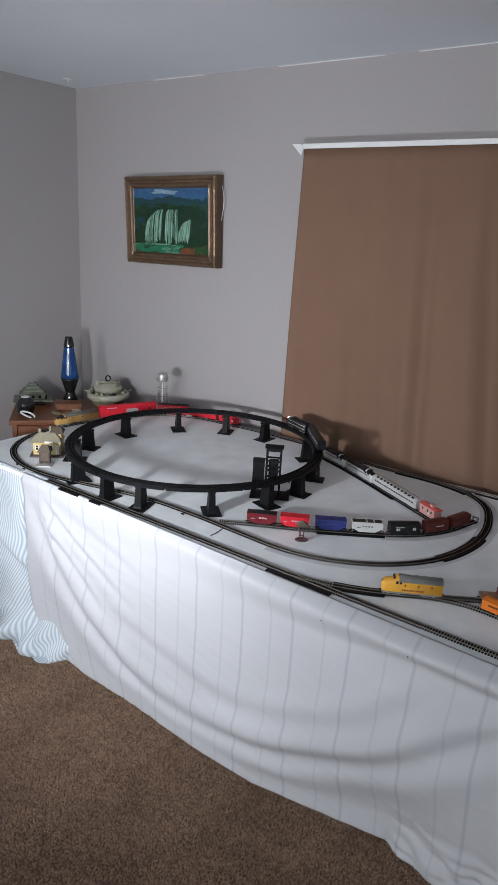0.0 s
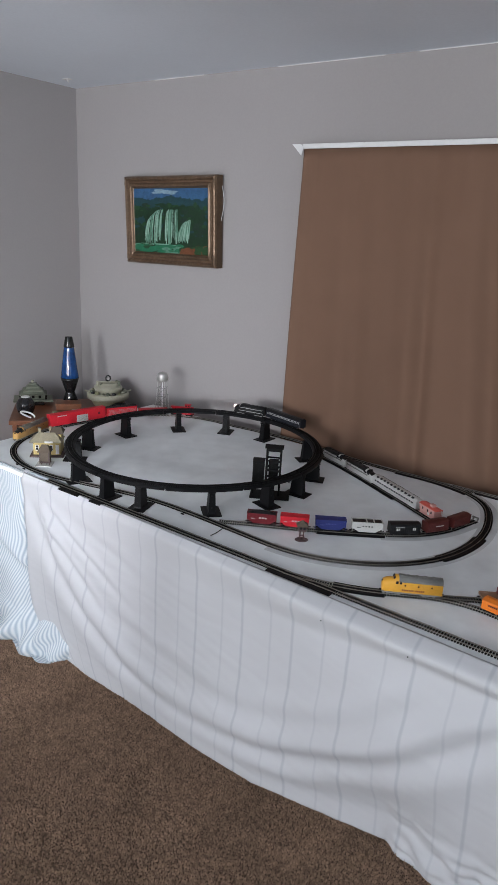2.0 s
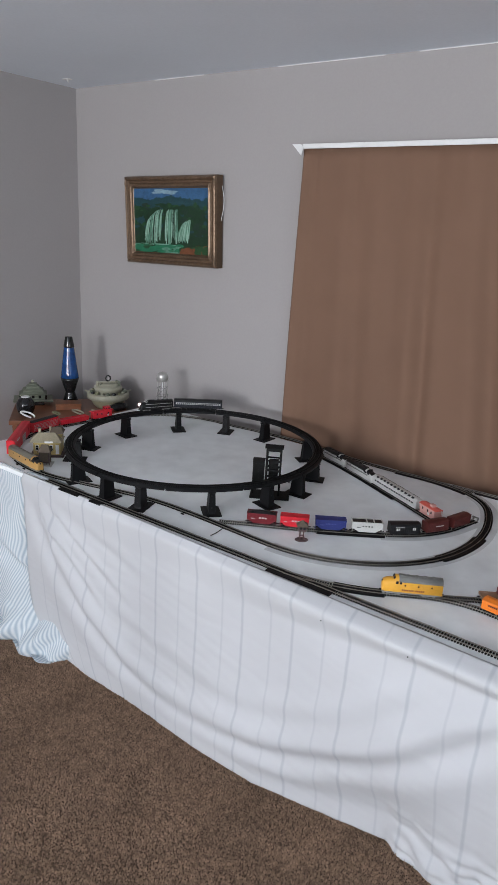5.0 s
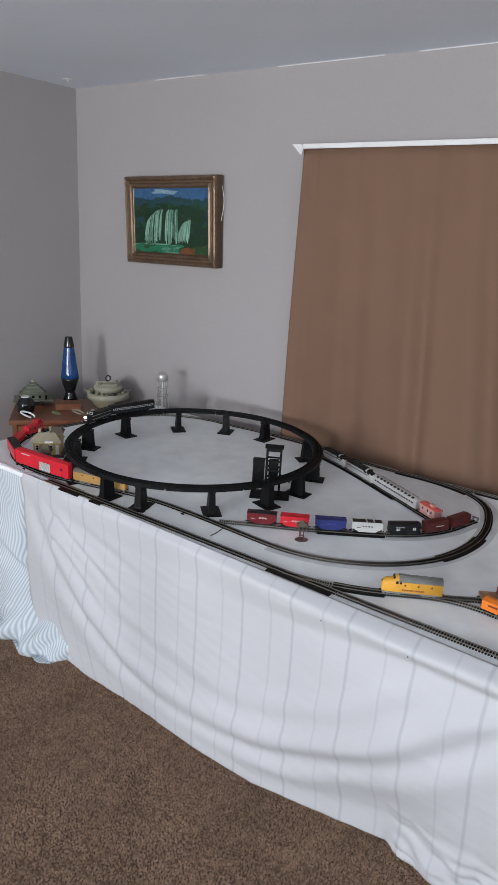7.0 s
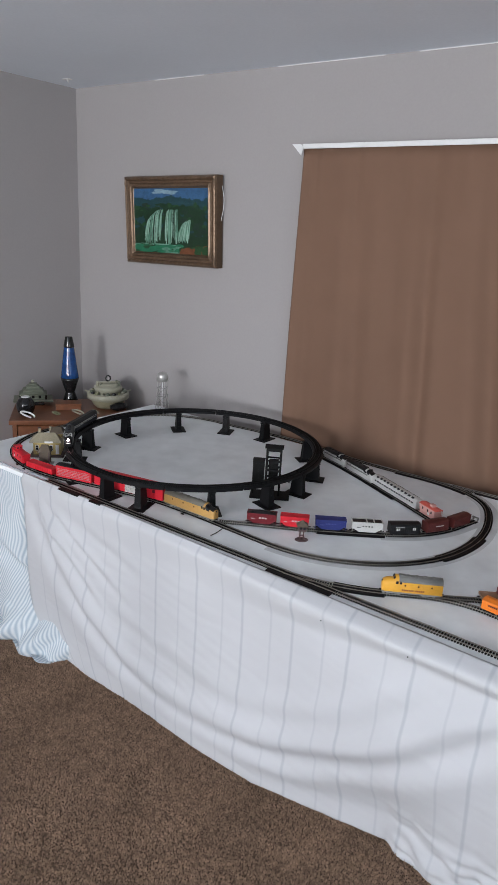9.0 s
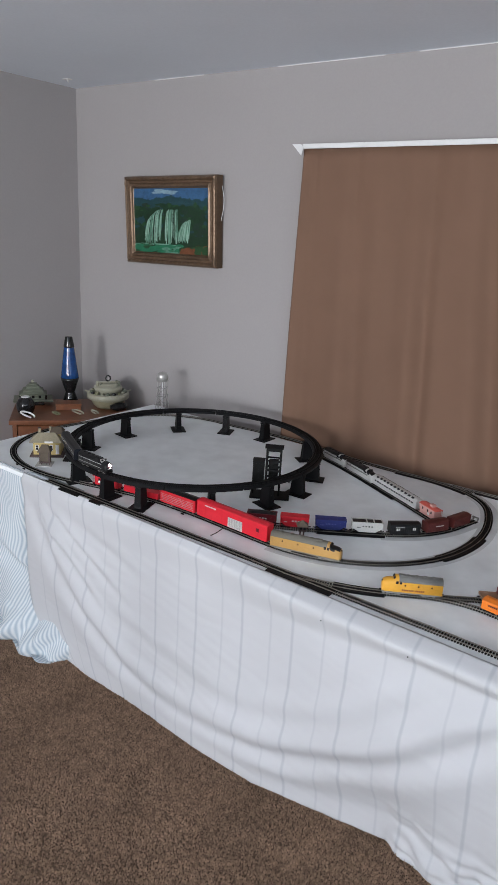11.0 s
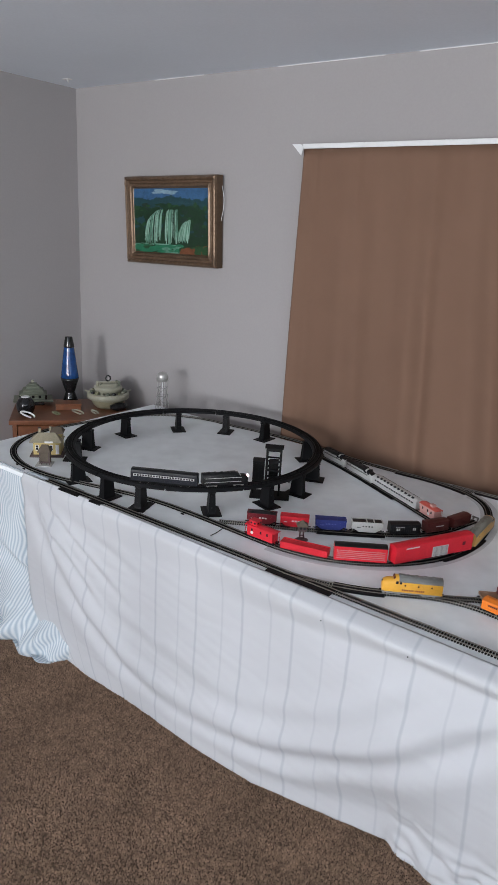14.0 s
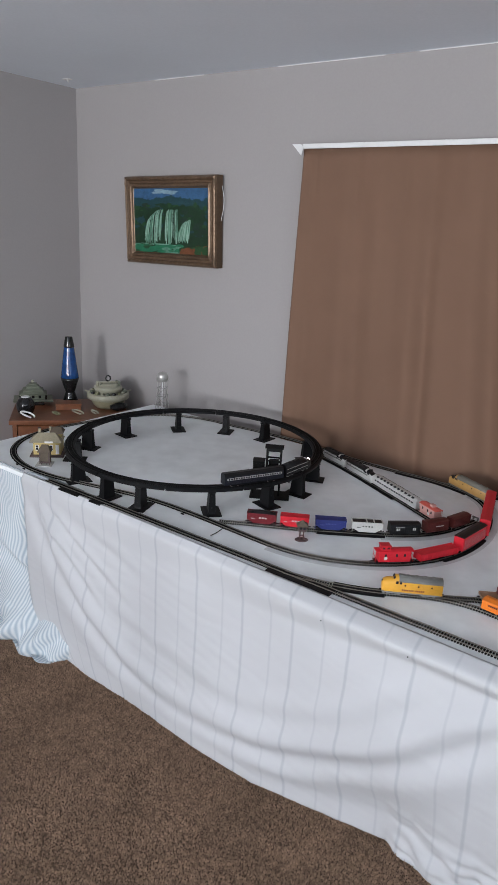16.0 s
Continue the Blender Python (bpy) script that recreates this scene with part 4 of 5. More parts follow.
    boxes("backing", t, GILT_DARK, [(0, 0.012, 0, W - 0.126, 0.012, H - 0.126)])
    bm = bmesh.new()
    pts = [(W / 2 + 0.004 + 0.012 * math.sin(i * 0.35), 0.035, H / 2 - 0.05 - 0.016 * i) for i in range(13)]
    for p, q in zip(pts, pts[1:]):
        rod(bm, p, q, 0.0016, n=6)
    part("cord", bm, WHITE, t, "thin pale hanging cord")


picture()

# ceiling joint and a fixing
bm = bmesh.new()
for k, (a, b) in enumerate(((-2.75, -2.42), (-1.98, -1.45), (-1.30, 0.6))):
    box(bm, (a + b) / 2, NORTH - 0.002, CEIL - 0.0015, b - a, 0.003, 0.003)
solid("trim", bm, WHITE, "bead of white caulk along the ceiling joint", "trim", "structure")
# unidentified small white bit, built as a plate with a slanted peg
hk = thing("ceiling_fitting", "small white fitting on the ceiling", "hook", pose(-3.2, 2.565, CEIL))
boxes("plate", hk, WHITE, [(0, 0, -0.002, 0.045, 0.03, 0.004)], 0.001)
bm = bmesh.new()
rod(bm, (0, 0, -0.004), (0.012, 0, -0.016), 0.003, n=8)
part("hook", bm, WHITE, hk)


# ---- corner dresser and what stands on it ----
DRESS = 0.71
CREAM = mat("cream_glaze", (0.34, 0.33, 0.255), 0.3, 0, 0.12, 25, 120, 0.05)
SAGE = mat("sage_glaze", (0.14, 0.155, 0.115), 0.5, 0, 0.2, 25, 120, 0.05)
OLIVE = mat("olive_glaze", (0.20, 0.20, 0.11), 0.3, 0, 0.15, 25, 120, 0.05)
STONEWARE = mat("stoneware", (0.29, 0.27, 0.18), 0.4, 0, 0.15, 25, 120, 0.05)
JET = mat("black_glaze", (0.012, 0.012, 0.013), 0.12, 0, 0.1, 25, 120, 0.0)
LAVA = mat("blue_liquid", (0.010, 0.058, 0.20), 0.10, 0, 0.5, 14, 60, 0.0)
CHROME = mat("chrome", (0.7, 0.7, 0.7), 0.15, 1.0, 0.05, 20, 90, 0.0)
ALU = mat("silver_paint", (0.55, 0.54, 0.52), 0.35, 0.7, 0.15, 40, 200, 0.05)


def dresser_at(u, d, z=DRESS):
    a = radians(50)
    return (-3.013 + u * math.cos(a) - d * math.sin(a), 1.977 + u * math.sin(a) + d * math.cos(a), z)


def dresser():
    t = thing("dresser", "reddish brown wooden corner dresser with a drawer", "dresser", pose(*dresser_at(0, 0, 0), 0, 0, 50))
    bm = bmesh.new()
    v = box(bm, 0.31, 0.23, DRESS - 0.012, 0.62, 0.46, 0.024)
    bevelled(bm, v, 0.004)
    part("top", bm, OAK, t)
    boxes("side_panel", t, OAK, [(0.027, 0.23, (DRESS - 0.024) / 2, 0.022, 0.43, DRESS - 0.024)])
    boxes("side_panel", t, OAK, [(0.593, 0.23, (DRESS - 0.024) / 2, 0.022, 0.43, DRESS - 0.024)])
    boxes("back_panel", t, OAK, [(0.31, 0.44, (DRESS - 0.024) / 2, 0.544, 0.01, DRESS - 0.024)])
    for k in range(3):
        z = DRESS - 0.13 - 0.215 * k
        d = boxes("drawer", t, OAK, [(0.31, 0.03, z, 0.54, 0.02, 0.195)], 0.004)
        bm = bmesh.new()
        for x in (0.17, 0.45):
            rod(bm, (x, 0.02, z), (x, -0.006, z), 0.007, 0.013, n=14)
        part("knob", bm, GILT, d)
    boxes("plinth", t, OAK, [(0.31, 0.05, 0.02, 0.54, 0.02, 0.04)])


def lava_lamp():
    t = thing("lava_lamp", "lava lamp with blue liquid and a black metal base and cap", "lamp", pose(*dresser_at(0.306, 0.375), 0, 0, 0))
    bm = bmesh.new()
    lathe(bm, [(0.046, 0), (0.047, 0.004), (0.028, 0.060), (0.026, 0.066), (0.027, 0.070), (0.050, 0.140), (0.051, 0.152)], 28)
    part("base", bm, JET, t)
    bm = bmesh.new()
    lathe(bm, [(0.049, 0.150), (0.0505, 0.156), (0.048, 0.175), (0.029, 0.325), (0.0285, 0.330)], 28)
    part("bottle", bm, LAVA, t, "translucent blue glass bottle")
    bm = bmesh.new()
    lathe(bm, [(0.0300, 0.328), (0.0300, 0.334), (0.0205, 0.384), (0.0195, 0.387)], 28)
    part("cap", bm, JET, t, "black metal cap")


def tureen():
    t = thing("tureen", "cream and olive tiered ceramic dish with a ring handle", "ceramic dish", pose(*dresser_at(0.52, 0.285), 0, 0, 52))
    bm = bmesh.new()
    lathe(bm, [(0.066, 0), (0.070, 0.004), (0.084, 0.018), (0.098, 0.046), (0.100, 0.052)], 36)
    part("foot_bowl", bm, STONEWARE, t, "olive buff lower bowl")
    bm = bmesh.new()
    lathe(bm, [(0.103, 0.050), (0.116, 0.054), (0.120, 0.062), (0.119, 0.082), (0.114, 0.088), (0.100, 0.089), (0.098, 0.082)], 36)
    part("rim", bm, CREAM, t)
    bm = bmesh.new()
    lathe(bm, [(0.076, 0.080), (0.076, 0.104), (0.079, 0.108), (0.079, 0.120), (0.072, 0.125), (0.058, 0.126), (0.056, 0.138), (0.050, 0.142), (0.012, 0.144)], 36)
    part("lid", bm, CREAM, t)
    for i in range(18):
        a = i * 2 * math.pi / 18 + 0.1
        bm = bmesh.new()
        r = 0.0085 + 0.0025 * ((i * 7) % 3)
        if i % 4 == 1:
            lathe(bm, [(r, 0.0), (r, 0.014), (r * 0.6, 0.016)], 12, (0.095 * math.cos(a), 0.095 * math.sin(a), 0.084))
        else:
            ball(bm, (0.096 * math.cos(a), 0.096 * math.sin(a), 0.091), r, 0, 0.8, 10, 6)
        part("knob", bm, (CREAM, SAGE, JET, OLIVE)[i % 4], t)
    for s in (-1, 1):
        bm = bmesh.new()
        rod(bm, (s * 0.100, 0, 0.088), (s * 0.130, 0.01, 0.094), 0.006, 0.004, n=10)
        part("side_handle", bm, CREAM, t)
    bm = bmesh.new()
    for i in range(16):
        a, b = 2 * math.pi * i / 16, 2 * math.pi * (i + 1) / 16
        rod(bm, (0.013 * math.cos(a), 0, 0.166 + 0.016 * math.sin(a)), (0.013 * math.cos(b), 0, 0.166 + 0.016 * math.sin(b)), 0.0042, n=8)
    part("ring_handle", bm, JET, t, "dark ring handle")
    for k, (x, y, h) in enumerate(((-0.060, -0.02, 0.034), (-0.038, -0.03, 0.022), (0.036, -0.03, 0.020), (0.060, -0.02, 0.032), (0.0, -0.045, 0.016), (0.05, 0.03, 0.026))):
        bm = bmesh.new()
        lathe(bm, [(0.008, 0.122), (0.009, 0.122 + h * 0.8), (0.005, 0.122 + h)], 12, (x, y, 0))
        part("finial", bm, (CREAM, SAGE)[k % 2], t)
    bm = bmesh.new()
    rod(bm, (-0.055, -0.02, 0.149), (0.055, -0.02, 0.149), 0.0035, n=8)
    part("cross_bar", bm, CREAM, t)


def pagoda():
    t = thing("pagoda", "grey green tiered pagoda ornament on a plate", "ornament", pose(*dresser_at(0.100, 0.362), 0, 0, 54))
    boxes("pedestal", t, JET, [(0, 0, 0.012, 0.12, 0.10, 0.024)], 0.003, "black pedestal")
    boxes("plate", t, SAGE, [(0, 0, 0.029, 0.215, 0.14, 0.010)], 0.003)
    boxes("hall", t, SAGE, [(0, 0.004, 0.048, 0.128, 0.088, 0.028)], 0.002)
    for s in (-1, 1):
        boxes("corner_post", t, JET, [(s * 0.070, -0.046, 0.046, 0.010, 0.010, 0.026)], 0.002)
    for w, z0, z1, top in ((0.150, 0.060, 0.074, 0.116), (0.112, 0.082, 0.094, 0.080), (0.072, 0.100, 0.112, 0.046)):
        bm = bmesh.new()
        loft(bm, [[(sx * a / 2, sy * a * 0.35, z) for sx, sy in ((-1, -1), (1, -1), (1, 1), (-1, 1))] for a, z in
                  ((w, z0), (w * 1.01, z0 + 0.003), (w * 0.88, z0 + 0.007), (top, z1))])
        part("roof_tier", bm, SAGE, t)
        boxes("storey", t, SAGE, [(0, 0, z1 + 0.003, top * 0.92, top * 0.62, 0.012)], 0.001)
    for x in (-0.036, 0.0, 0.036):
        boxes("opening", t, JET, [(x, -0.0405, 0.048, 0.014, 0.002, 0.016)])
    bm = bmesh.new()
    lathe(bm, [(0.010, 0.114), (0.008, 0.122), (0.003, 0.124)], 12)
    part("cap", bm, SAGE, t)
    bm = bmesh.new()
    ball(bm, (0, 0, 0.131), 0.009)
    part("finial", bm, CREAM, t)


def round_jar():
    t = thing("jar", "glossy round black jar with a white rim", "jar", pose(*dresser_at(0.078, 0.125)))
    bm = bmesh.new()
    lathe(bm, [(0.026, 0), (0.040, 0.014), (0.049, 0.042), (0.047, 0.066), (0.034, 0.090), (0.024, 0.097)], 28)
    part("body", bm, JET, t)
    bm = bmesh.new()
    lathe(bm, [(0.021, 0.096), (0.023, 0.098), (0.023, 0.101), (0.018, 0.102)], 24)
    part("rim", bm, WHITE, t, "white rim")


def bracelet(u, d, r, m, label, turn=0):
    t = thing("bracelet", label, "bracelet", pose(*dresser_at(u, d), 0, 0, turn), group="trinkets on the dresser")
    bm = bmesh.new()
    for i in range(18):
        a, b = math.pi * 1.7 * i / 18, math.pi * 1.7 * (i + 1) / 18
        rod(bm, (r * math.cos(a), 0.35 * r * math.sin(a), 0.006 + 0.75 * r * max(0, math.sin(a * 0.6))), (r * math.cos(b), 0.35 * r * math.sin(b), 0.006 + 0.75 * r * max(0, math.sin(b * 0.6))), 0.0048, n=8)
    part("band", bm, m, t)


dresser()
lava_lamp()
tureen()
pagoda()
round_jar()
bracelet(0.092, 0.055, 0.036, WHITE, "white curved trinket on the dresser", 40)
bracelet(0.238, 0.10, 0.018, OLIVE, "small brass-coloured curved trinket on the dresser", 60)
bracelet(0.352, 0.109, 0.029, CREAM, "cream curved trinket on the dresser", 50)
bracelet(0.443, 0.117, 0.020, CREAM, "small cream curved trinket on the dresser", 20)
bx = thing("wooden_box", "low reddish wooden box in front of the lamp", "box", pose(*dresser_at(0.30, 0.25), 0, 0, 50))
boxes("body", bx, OAK, [(0, 0, 0.014, 0.135, 0.09, 0.028)], 0.002)
boxes("lid", bx, OAK, [(0, 0, 0.032, 0.142, 0.097, 0.008)], 0.002)
bn = thing("bundle", "dark rolled bundle beside the ceramic dish", "bundle", pose(*dresser_at(0.575, 0.20), 0, 0, 80))
bm = bmesh.new()
ball(bm, (0, 0, 0.022), 0.036, 0, 0.6)
for v in bm.verts:
    v.co += Vector((0.5 * v.co.x, 0, 0)) + 0.006 * noise.noise_vector(v.co * 60)
part("cloth", bm, DARK, bn)


# ---- model buildings ----
HOUSEY = mat("house_yellow", (0.52, 0.40, 0.16), 0.6, 0, 0.1, 30, 300, 0.1)
SHINGLE = mat("shingle_tan", (0.34, 0.30, 0.21), 0.8, 0, 0.2, 60, 400, 0.3)
SHINGLE2 = mat("shingle_brown", (0.11, 0.085, 0.062), 0.8, 0, 0.2, 60, 400, 0.3)
SOOT = mat("soot_black", (0.009, 0.009, 0.009), 0.65, 0, 0.3, 40, 300, 0.1, 0.15)
UMBER = mat("umber_plastic", (0.075, 0.045, 0.045), 0.6, 0, 0.2, 40, 300, 0.1)


def gable(bm, cx, cy, z, sx, sy, h, over=0.006, m=0, hip=0.0):
    """A pitched roof with its ridge along x, as a solid."""
    a, b = sx / 2 + over, sy / 2 + over
    r = a - hip
    loft(bm, [[(cx - a, cy - b, z), (cx - a, cy + b, z), (cx - r, cy + 0.001, z + h), (cx - r, cy - 0.001, z + h)],
              [(cx + a, cy - b, z), (cx + a, cy + b, z), (cx + r, cy + 0.001, z + h), (cx + r, cy - 0.001, z + h)]], m)


def station():
    t = thing("model_house", "yellow model railway station with tan shingled roofs", "model building", pose(-2.316, 1.706, TABLE, 0, 0, 44) @ Matrix.Diagonal((1.0, 1.0, 1.28, 1)))
    boxes("platform", t, UMBER, [(0, 0, 0.003, 0.140, 0.110, 0.006)], 0.001)
    boxes("wall", t, HOUSEY, [(0, 0, 0.028, 0.112, 0.074, 0.044)])
    boxes("wing_wall", t, HOUSEY, [(0.034, 0.03, 0.038, 0.044, 0.056, 0.064)])
    bm = bmesh.new()
    gable(bm, -0.004, 0, 0.050, 0.116, 0.080, 0.024, 0.010, 0, 0.034)
    part("roof", bm, SHINGLE, t)
    bm = bmesh.new()
    gable(bm, 0.034, 0.03, 0.070, 0.048, 0.060, 0.018, 0.006, 0, 0.012)
    part("wing_roof", bm, SHINGLE2, t, "brown shingled wing roof")
    c = boxes("chimney", t, SHINGLE, [(-0.036, 0.016, 0.074, 0.010, 0.010, 0.024)])
    boxes("chimney_cap", c, UMBER, [(-0.036, 0.016, 0.087, 0.012, 0.012, 0.003)])
    boxes("chimney", t, SHINGLE, [(0.008, 0.022, 0.080, 0.008, 0.008, 0.022)])
    boxes("sign", t, WHITE, [(0.010, -0.049, 0.052, 0.034, 0.002, 0.006)])
    boxes("door", t, WHITE, [(0.043, -0.0378, 0.024, 0.014, 0.0016, 0.032)])
    for x in (-0.040, -0.016, 0.018):
        w = boxes("window", t, WINDOW, [(x, -0.0375, 0.030, 0.011, 0.001, 0.016)])
        bm = bmesh.new()
        for dx in (-0.006, 0.006):
            box(bm, x + dx, -0.0380, 0.030, 0.0014, 0.0018, 0.019)
        for dz in (-0.009, 0, 0.009):
            box(bm, x, -0.0380, 0.030 + dz, 0.0134, 0.0018, 0.0014)
        part("frame", bm, WHITE, w)


def shelter():
    t = thing("model_shelter", "small brown-roofed trackside shelter on a pale base", "model building", pose(-2.216, 1.612, TABLE, 0, 0, 40) @ Matrix.Diagonal((1.1, 1.1, 1.15, 1)))
    boxes("base", t, PALE, [(0, -0.004, 0.002, 0.060, 0.058, 0.004)], 0.001)
    boxes("wall", t, SHINGLE2, [(0, 0.012, 0.026, 0.036, 0.022, 0.044)])
    bm = bmesh.new()
    gable(bm, 0, 0.008, 0.048, 0.042, 0.036, 0.024, 0.004, 0, 0.014)
    part("roof", bm, SHINGLE2, t)
    for x in (-0.017, 0.017):
        boxes("post", t, UMBER, [(x, -0.008, 0.026, 0.0025, 0.0025, 0.044)])
    boxes("bench", t, UMBER, [(0, -0.012, 0.012, 0.026, 0.008, 0.002), (-0.010, -0.012, 0.0075, 0.002, 0.006, 0.007), (0.010, -0.012, 0.0075, 0.002, 0.006, 0.007)])
    boxes("signpost", t, UMBER, [(0.022, -0.022, 0.014, 0.002, 0.002, 0.022), (0.022, -0.022, 0.026, 0.008, 0.0015, 0.006)])


def coal_tower():
    t = thing("model_coal_tower", "black open-framed model coaling tower with a bin", "model building", pose(-1.372, 1.990, TABLE, 0, 0, 32) @ Matrix.Diagonal((1, 1, 0.93, 1)))
    boxes("base", t, SOOT, [(0.022, -0.01, 0.003, 0.150, 0.085, 0.006)], 0.001)
    for x in (0.004, 0.056):
        for y in (-0.022, 0.022):
            boxes("post", t, SOOT, [(x, y, 0.101, 0.007, 0.007, 0.190)])
    for z in (0.07, 0.115, 0.155):
        for y in (-0.022, 0.022):
            boxes("beam", t, SOOT, [(0.03, y, z, 0.057, 0.004, 0.006)])
        for x in (0.004, 0.056):
            boxes("beam", t, SOOT, [(x, 0, z, 0.004, 0.047, 0.006)])
    bm = bmesh.new()
    for y in (-0.022, 0.022):
        for z0, z1 in ((0.07, 0.115), (0.115, 0.155)):
            rod(bm, (0.004, y, z0), (0.056, y, z1), 0.002, n=6)
    tagged(part("brace", bm, SOOT, t), kind="stuff")
    boxes("hoist_box", t, SOOT, [(0.03, 0.006, 0.105, 0.036, 0.030, 0.090)], 0.001)
    boxes("elevator_leg", t, SOOT, [(0.03, 0.010, 0.06, 0.014, 0.014, 0.115)])
    boxes("head_house", t, SOOT, [(0.03, 0, 0.202, 0.060, 0.048, 0.014)], 0.001)
    bm = bmesh.new()
    gable(bm, 0.03, 0, 0.209, 0.060, 0.048, 0.009, 0.005)
    part("roof", bm, SOOT, t)
    b = boxes("bin", t, SOOT, [(-0.026, 0.004, 0.098, 0.042, 0.044, 0.095)])
    for i in range(5):
        boxes("stave", b, SOOT, [(-0.026 - 0.020 + i * 0.010, -0.0192, 0.098, 0.003, 0.0025, 0.097)])
    boxes("bin_lid", b, SOOT, [(-0.026, 0.004, 0.147, 0.046, 0.048, 0.003)])
    for x in (-0.044, -0.008):
        boxes("bin_leg", t, SOOT, [(x, -0.014, 0.028, 0.004, 0.004, 0.046)])
        boxes("bin_leg", t, SOOT, [(x, 0.020, 0.028, 0.004, 0.004, 0.046)])
    bm = bmesh.new()
    box(bm, 0.078, -0.012, 0.078, 0.040, 0.016, 0.003, 0, Matrix.Rotation(0.6, 4, "Y"))
    box(bm, 0.078, -0.020, 0.081, 0.040, 0.002, 0.008, 0, Matrix.Rotation(0.6, 4, "Y"))
    part("chute", bm, SOOT, t)


def watch_shanty():
    t = thing("model_watchtower", "brown model crossing watchtower on two legs", "model building", pose(-1.045, 1.750, TABLE, 0, 0, 40))
    bm = bmesh.new()
    lathe(bm, [(0.022, 0), (0.022, 0.003), (0.018, 0.005)], 18)
    for v in bm.verts:
        v.co.y *= 0.72
    part("base", bm, UMBER, t)
    for x in (-0.006, 0.006):
        boxes("leg", t, UMBER, [(x, 0, 0.020, 0.0045, 0.0045, 0.034)])
    boxes("brace", t, UMBER, [(0, 0, 0.017, 0.014, 0.003, 0.003)])
    boxes("cabin", t, UMBER, [(0, 0, 0.045, 0.026, 0.024, 0.020)], 0.001)
    for x in (-0.006, 0.006):
        boxes("window", t, WINDOW, [(x, -0.0123, 0.047, 0.008, 0.001, 0.008)])
    bm = bmesh.new()
    gable(bm, 0, 0, 0.054, 0.030, 0.028, 0.017, 0.004, 0, 0.018)
    part("roof", bm, SHINGLE2, t)
    boxes("step", t, UMBER, [(0.013, -0.006, 0.006, 0.006, 0.008, 0.006)])


def water_tower():
    t = thing("model_water_tower", "silver model water tower on lattice legs", "model building", pose(-2.469, 2.560, TABLE, 0, 0, 25))
    bm = bmesh.new()
    lathe(bm, [(0.010, 0.166), (0.026, 0.170), (0.030, 0.176), (0.030, 0.204), (0.027, 0.210), (0.012, 0.216), (0.003, 0.218)], 24)
    part("tank", bm, ALU, t)
    bm = bmesh.new()
    lathe(bm, [(0.0315, 0.180), (0.034, 0.180), (0.034, 0.183), (0.0315, 0.183)], 24)
    part("catwalk", bm, ALU, t)
    for i in range(4):
        a = math.pi / 4 + i * math.pi / 2
        bm = bmesh.new()
        rod(bm, (0.042 * math.cos(a), 0.042 * math.sin(a), 0), (0.026 * math.cos(a), 0.026 * math.sin(a), 0.175), 0.0018, n=8)
        part("leg", bm, ALU, t)
    bm = bmesh.new()
    for z in (0.045, 0.09, 0.135):
        r = 0.042 - 0.016 * z / 0.175
        p = [(r * math.cos(math.pi / 4 + i * math.pi / 2), r * math.sin(math.pi / 4 + i * math.pi / 2), z) for i in range(4)]
        r2 = 0.042 - 0.016 * (z - 0.045) / 0.175
        q = [(r2 * math.cos(math.pi / 4 + i * math.pi / 2), r2 * math.sin(math.pi / 4 + i * math.pi / 2), z - 0.045) for i in range(4)]
        for i in range(4):
            rod(bm, p[i], p[(i + 1) % 4], 0.0012, n=6)
            rod(bm, q[i], p[(i + 1) % 4], 0.0007, n=5)
            rod(bm, q[(i + 1) % 4], p[i], 0.0007, n=5)
            ball(bm, p[i], 0.0028, 0, 1, 6, 4)
    tagged(part("bracing", bm, GREY, t), kind="stuff")
    bm = bmesh.new()
    rod(bm, (0, 0, 0), (0, 0, 0.168), 0.003, n=10)
    part("riser_pipe", bm, WHITE, t, "white riser pipe")


station()
shelter()
coal_tower()
watch_shanty()
water_tower()

# a loose lead beside the track
wr = thing("wire", "short dark wire lying on the table by the track", "wire")
bm = bmesh.new()
p0 = Vector((-1.289, 1.638, TABLE + 0.002))
for i in range(8):
    p1 = p0 + Vector((0.0022 - 0.0004 * i, -0.0089, 0))
    rod(bm, p0, p1, 0.0015, n=6)
    p0 = p1
part("lead", bm, SOOT, wr)
for path, s, off in ((MAIN, 1.63, -0.024), (MAIN, 0.86, -0.022), (MAIN, 0.80, -0.02)):
    c, a = path.at(s)
    t = thing("track_clip", "small black terminal clip at the track's side", "track clip", pose(c.x - off * -math.sin(a) * -1, c.y + off * math.cos(a), TABLE, 0, 0, math.degrees(a)), group="terminal clips")
    boxes("clip", t, BLACK, [(0, 0, 0.002, 0.014, 0.006, 0.004)], 0.0008)


c, a = INNER.at(INNER.length - 0.004)
t = thing("buffer_stop", "small grey plastic buffer stop at the siding's end", "buffer stop", pose(c.x, c.y, RAIL, 0, 0, math.degrees(a)))
boxes("frame", t, GREY, [(0, -0.0085, 0.005, 0.010, 0.003, 0.010), (0, 0.0085, 0.005, 0.010, 0.003, 0.010)], 0.0005)
boxes("beam", t, GREY, [(-0.002, 0, 0.010, 0.004, 0.026, 0.005)], 0.0008)


# small dark specks on the sheet, built as pin heads
for px, pv in ((-0.778, 0.075), (-0.520, 0.068)):
    c = front_cloth((px + 2.185) / 2.25, pv)[0]
    t = thing("sheet_speck", "tiny dark speck on the hanging sheet", "pin", pose(*c, 90, 0, 0), group="pins in the sheet")
    bm = bmesh.new()
    lathe(bm, [(0.0008, -0.004), (0.0010, 0.001), (0.0019, 0.002), (0.0018, 0.003), (0.0007, 0.0034)], 10)
    part("head", bm, SOOT, t)


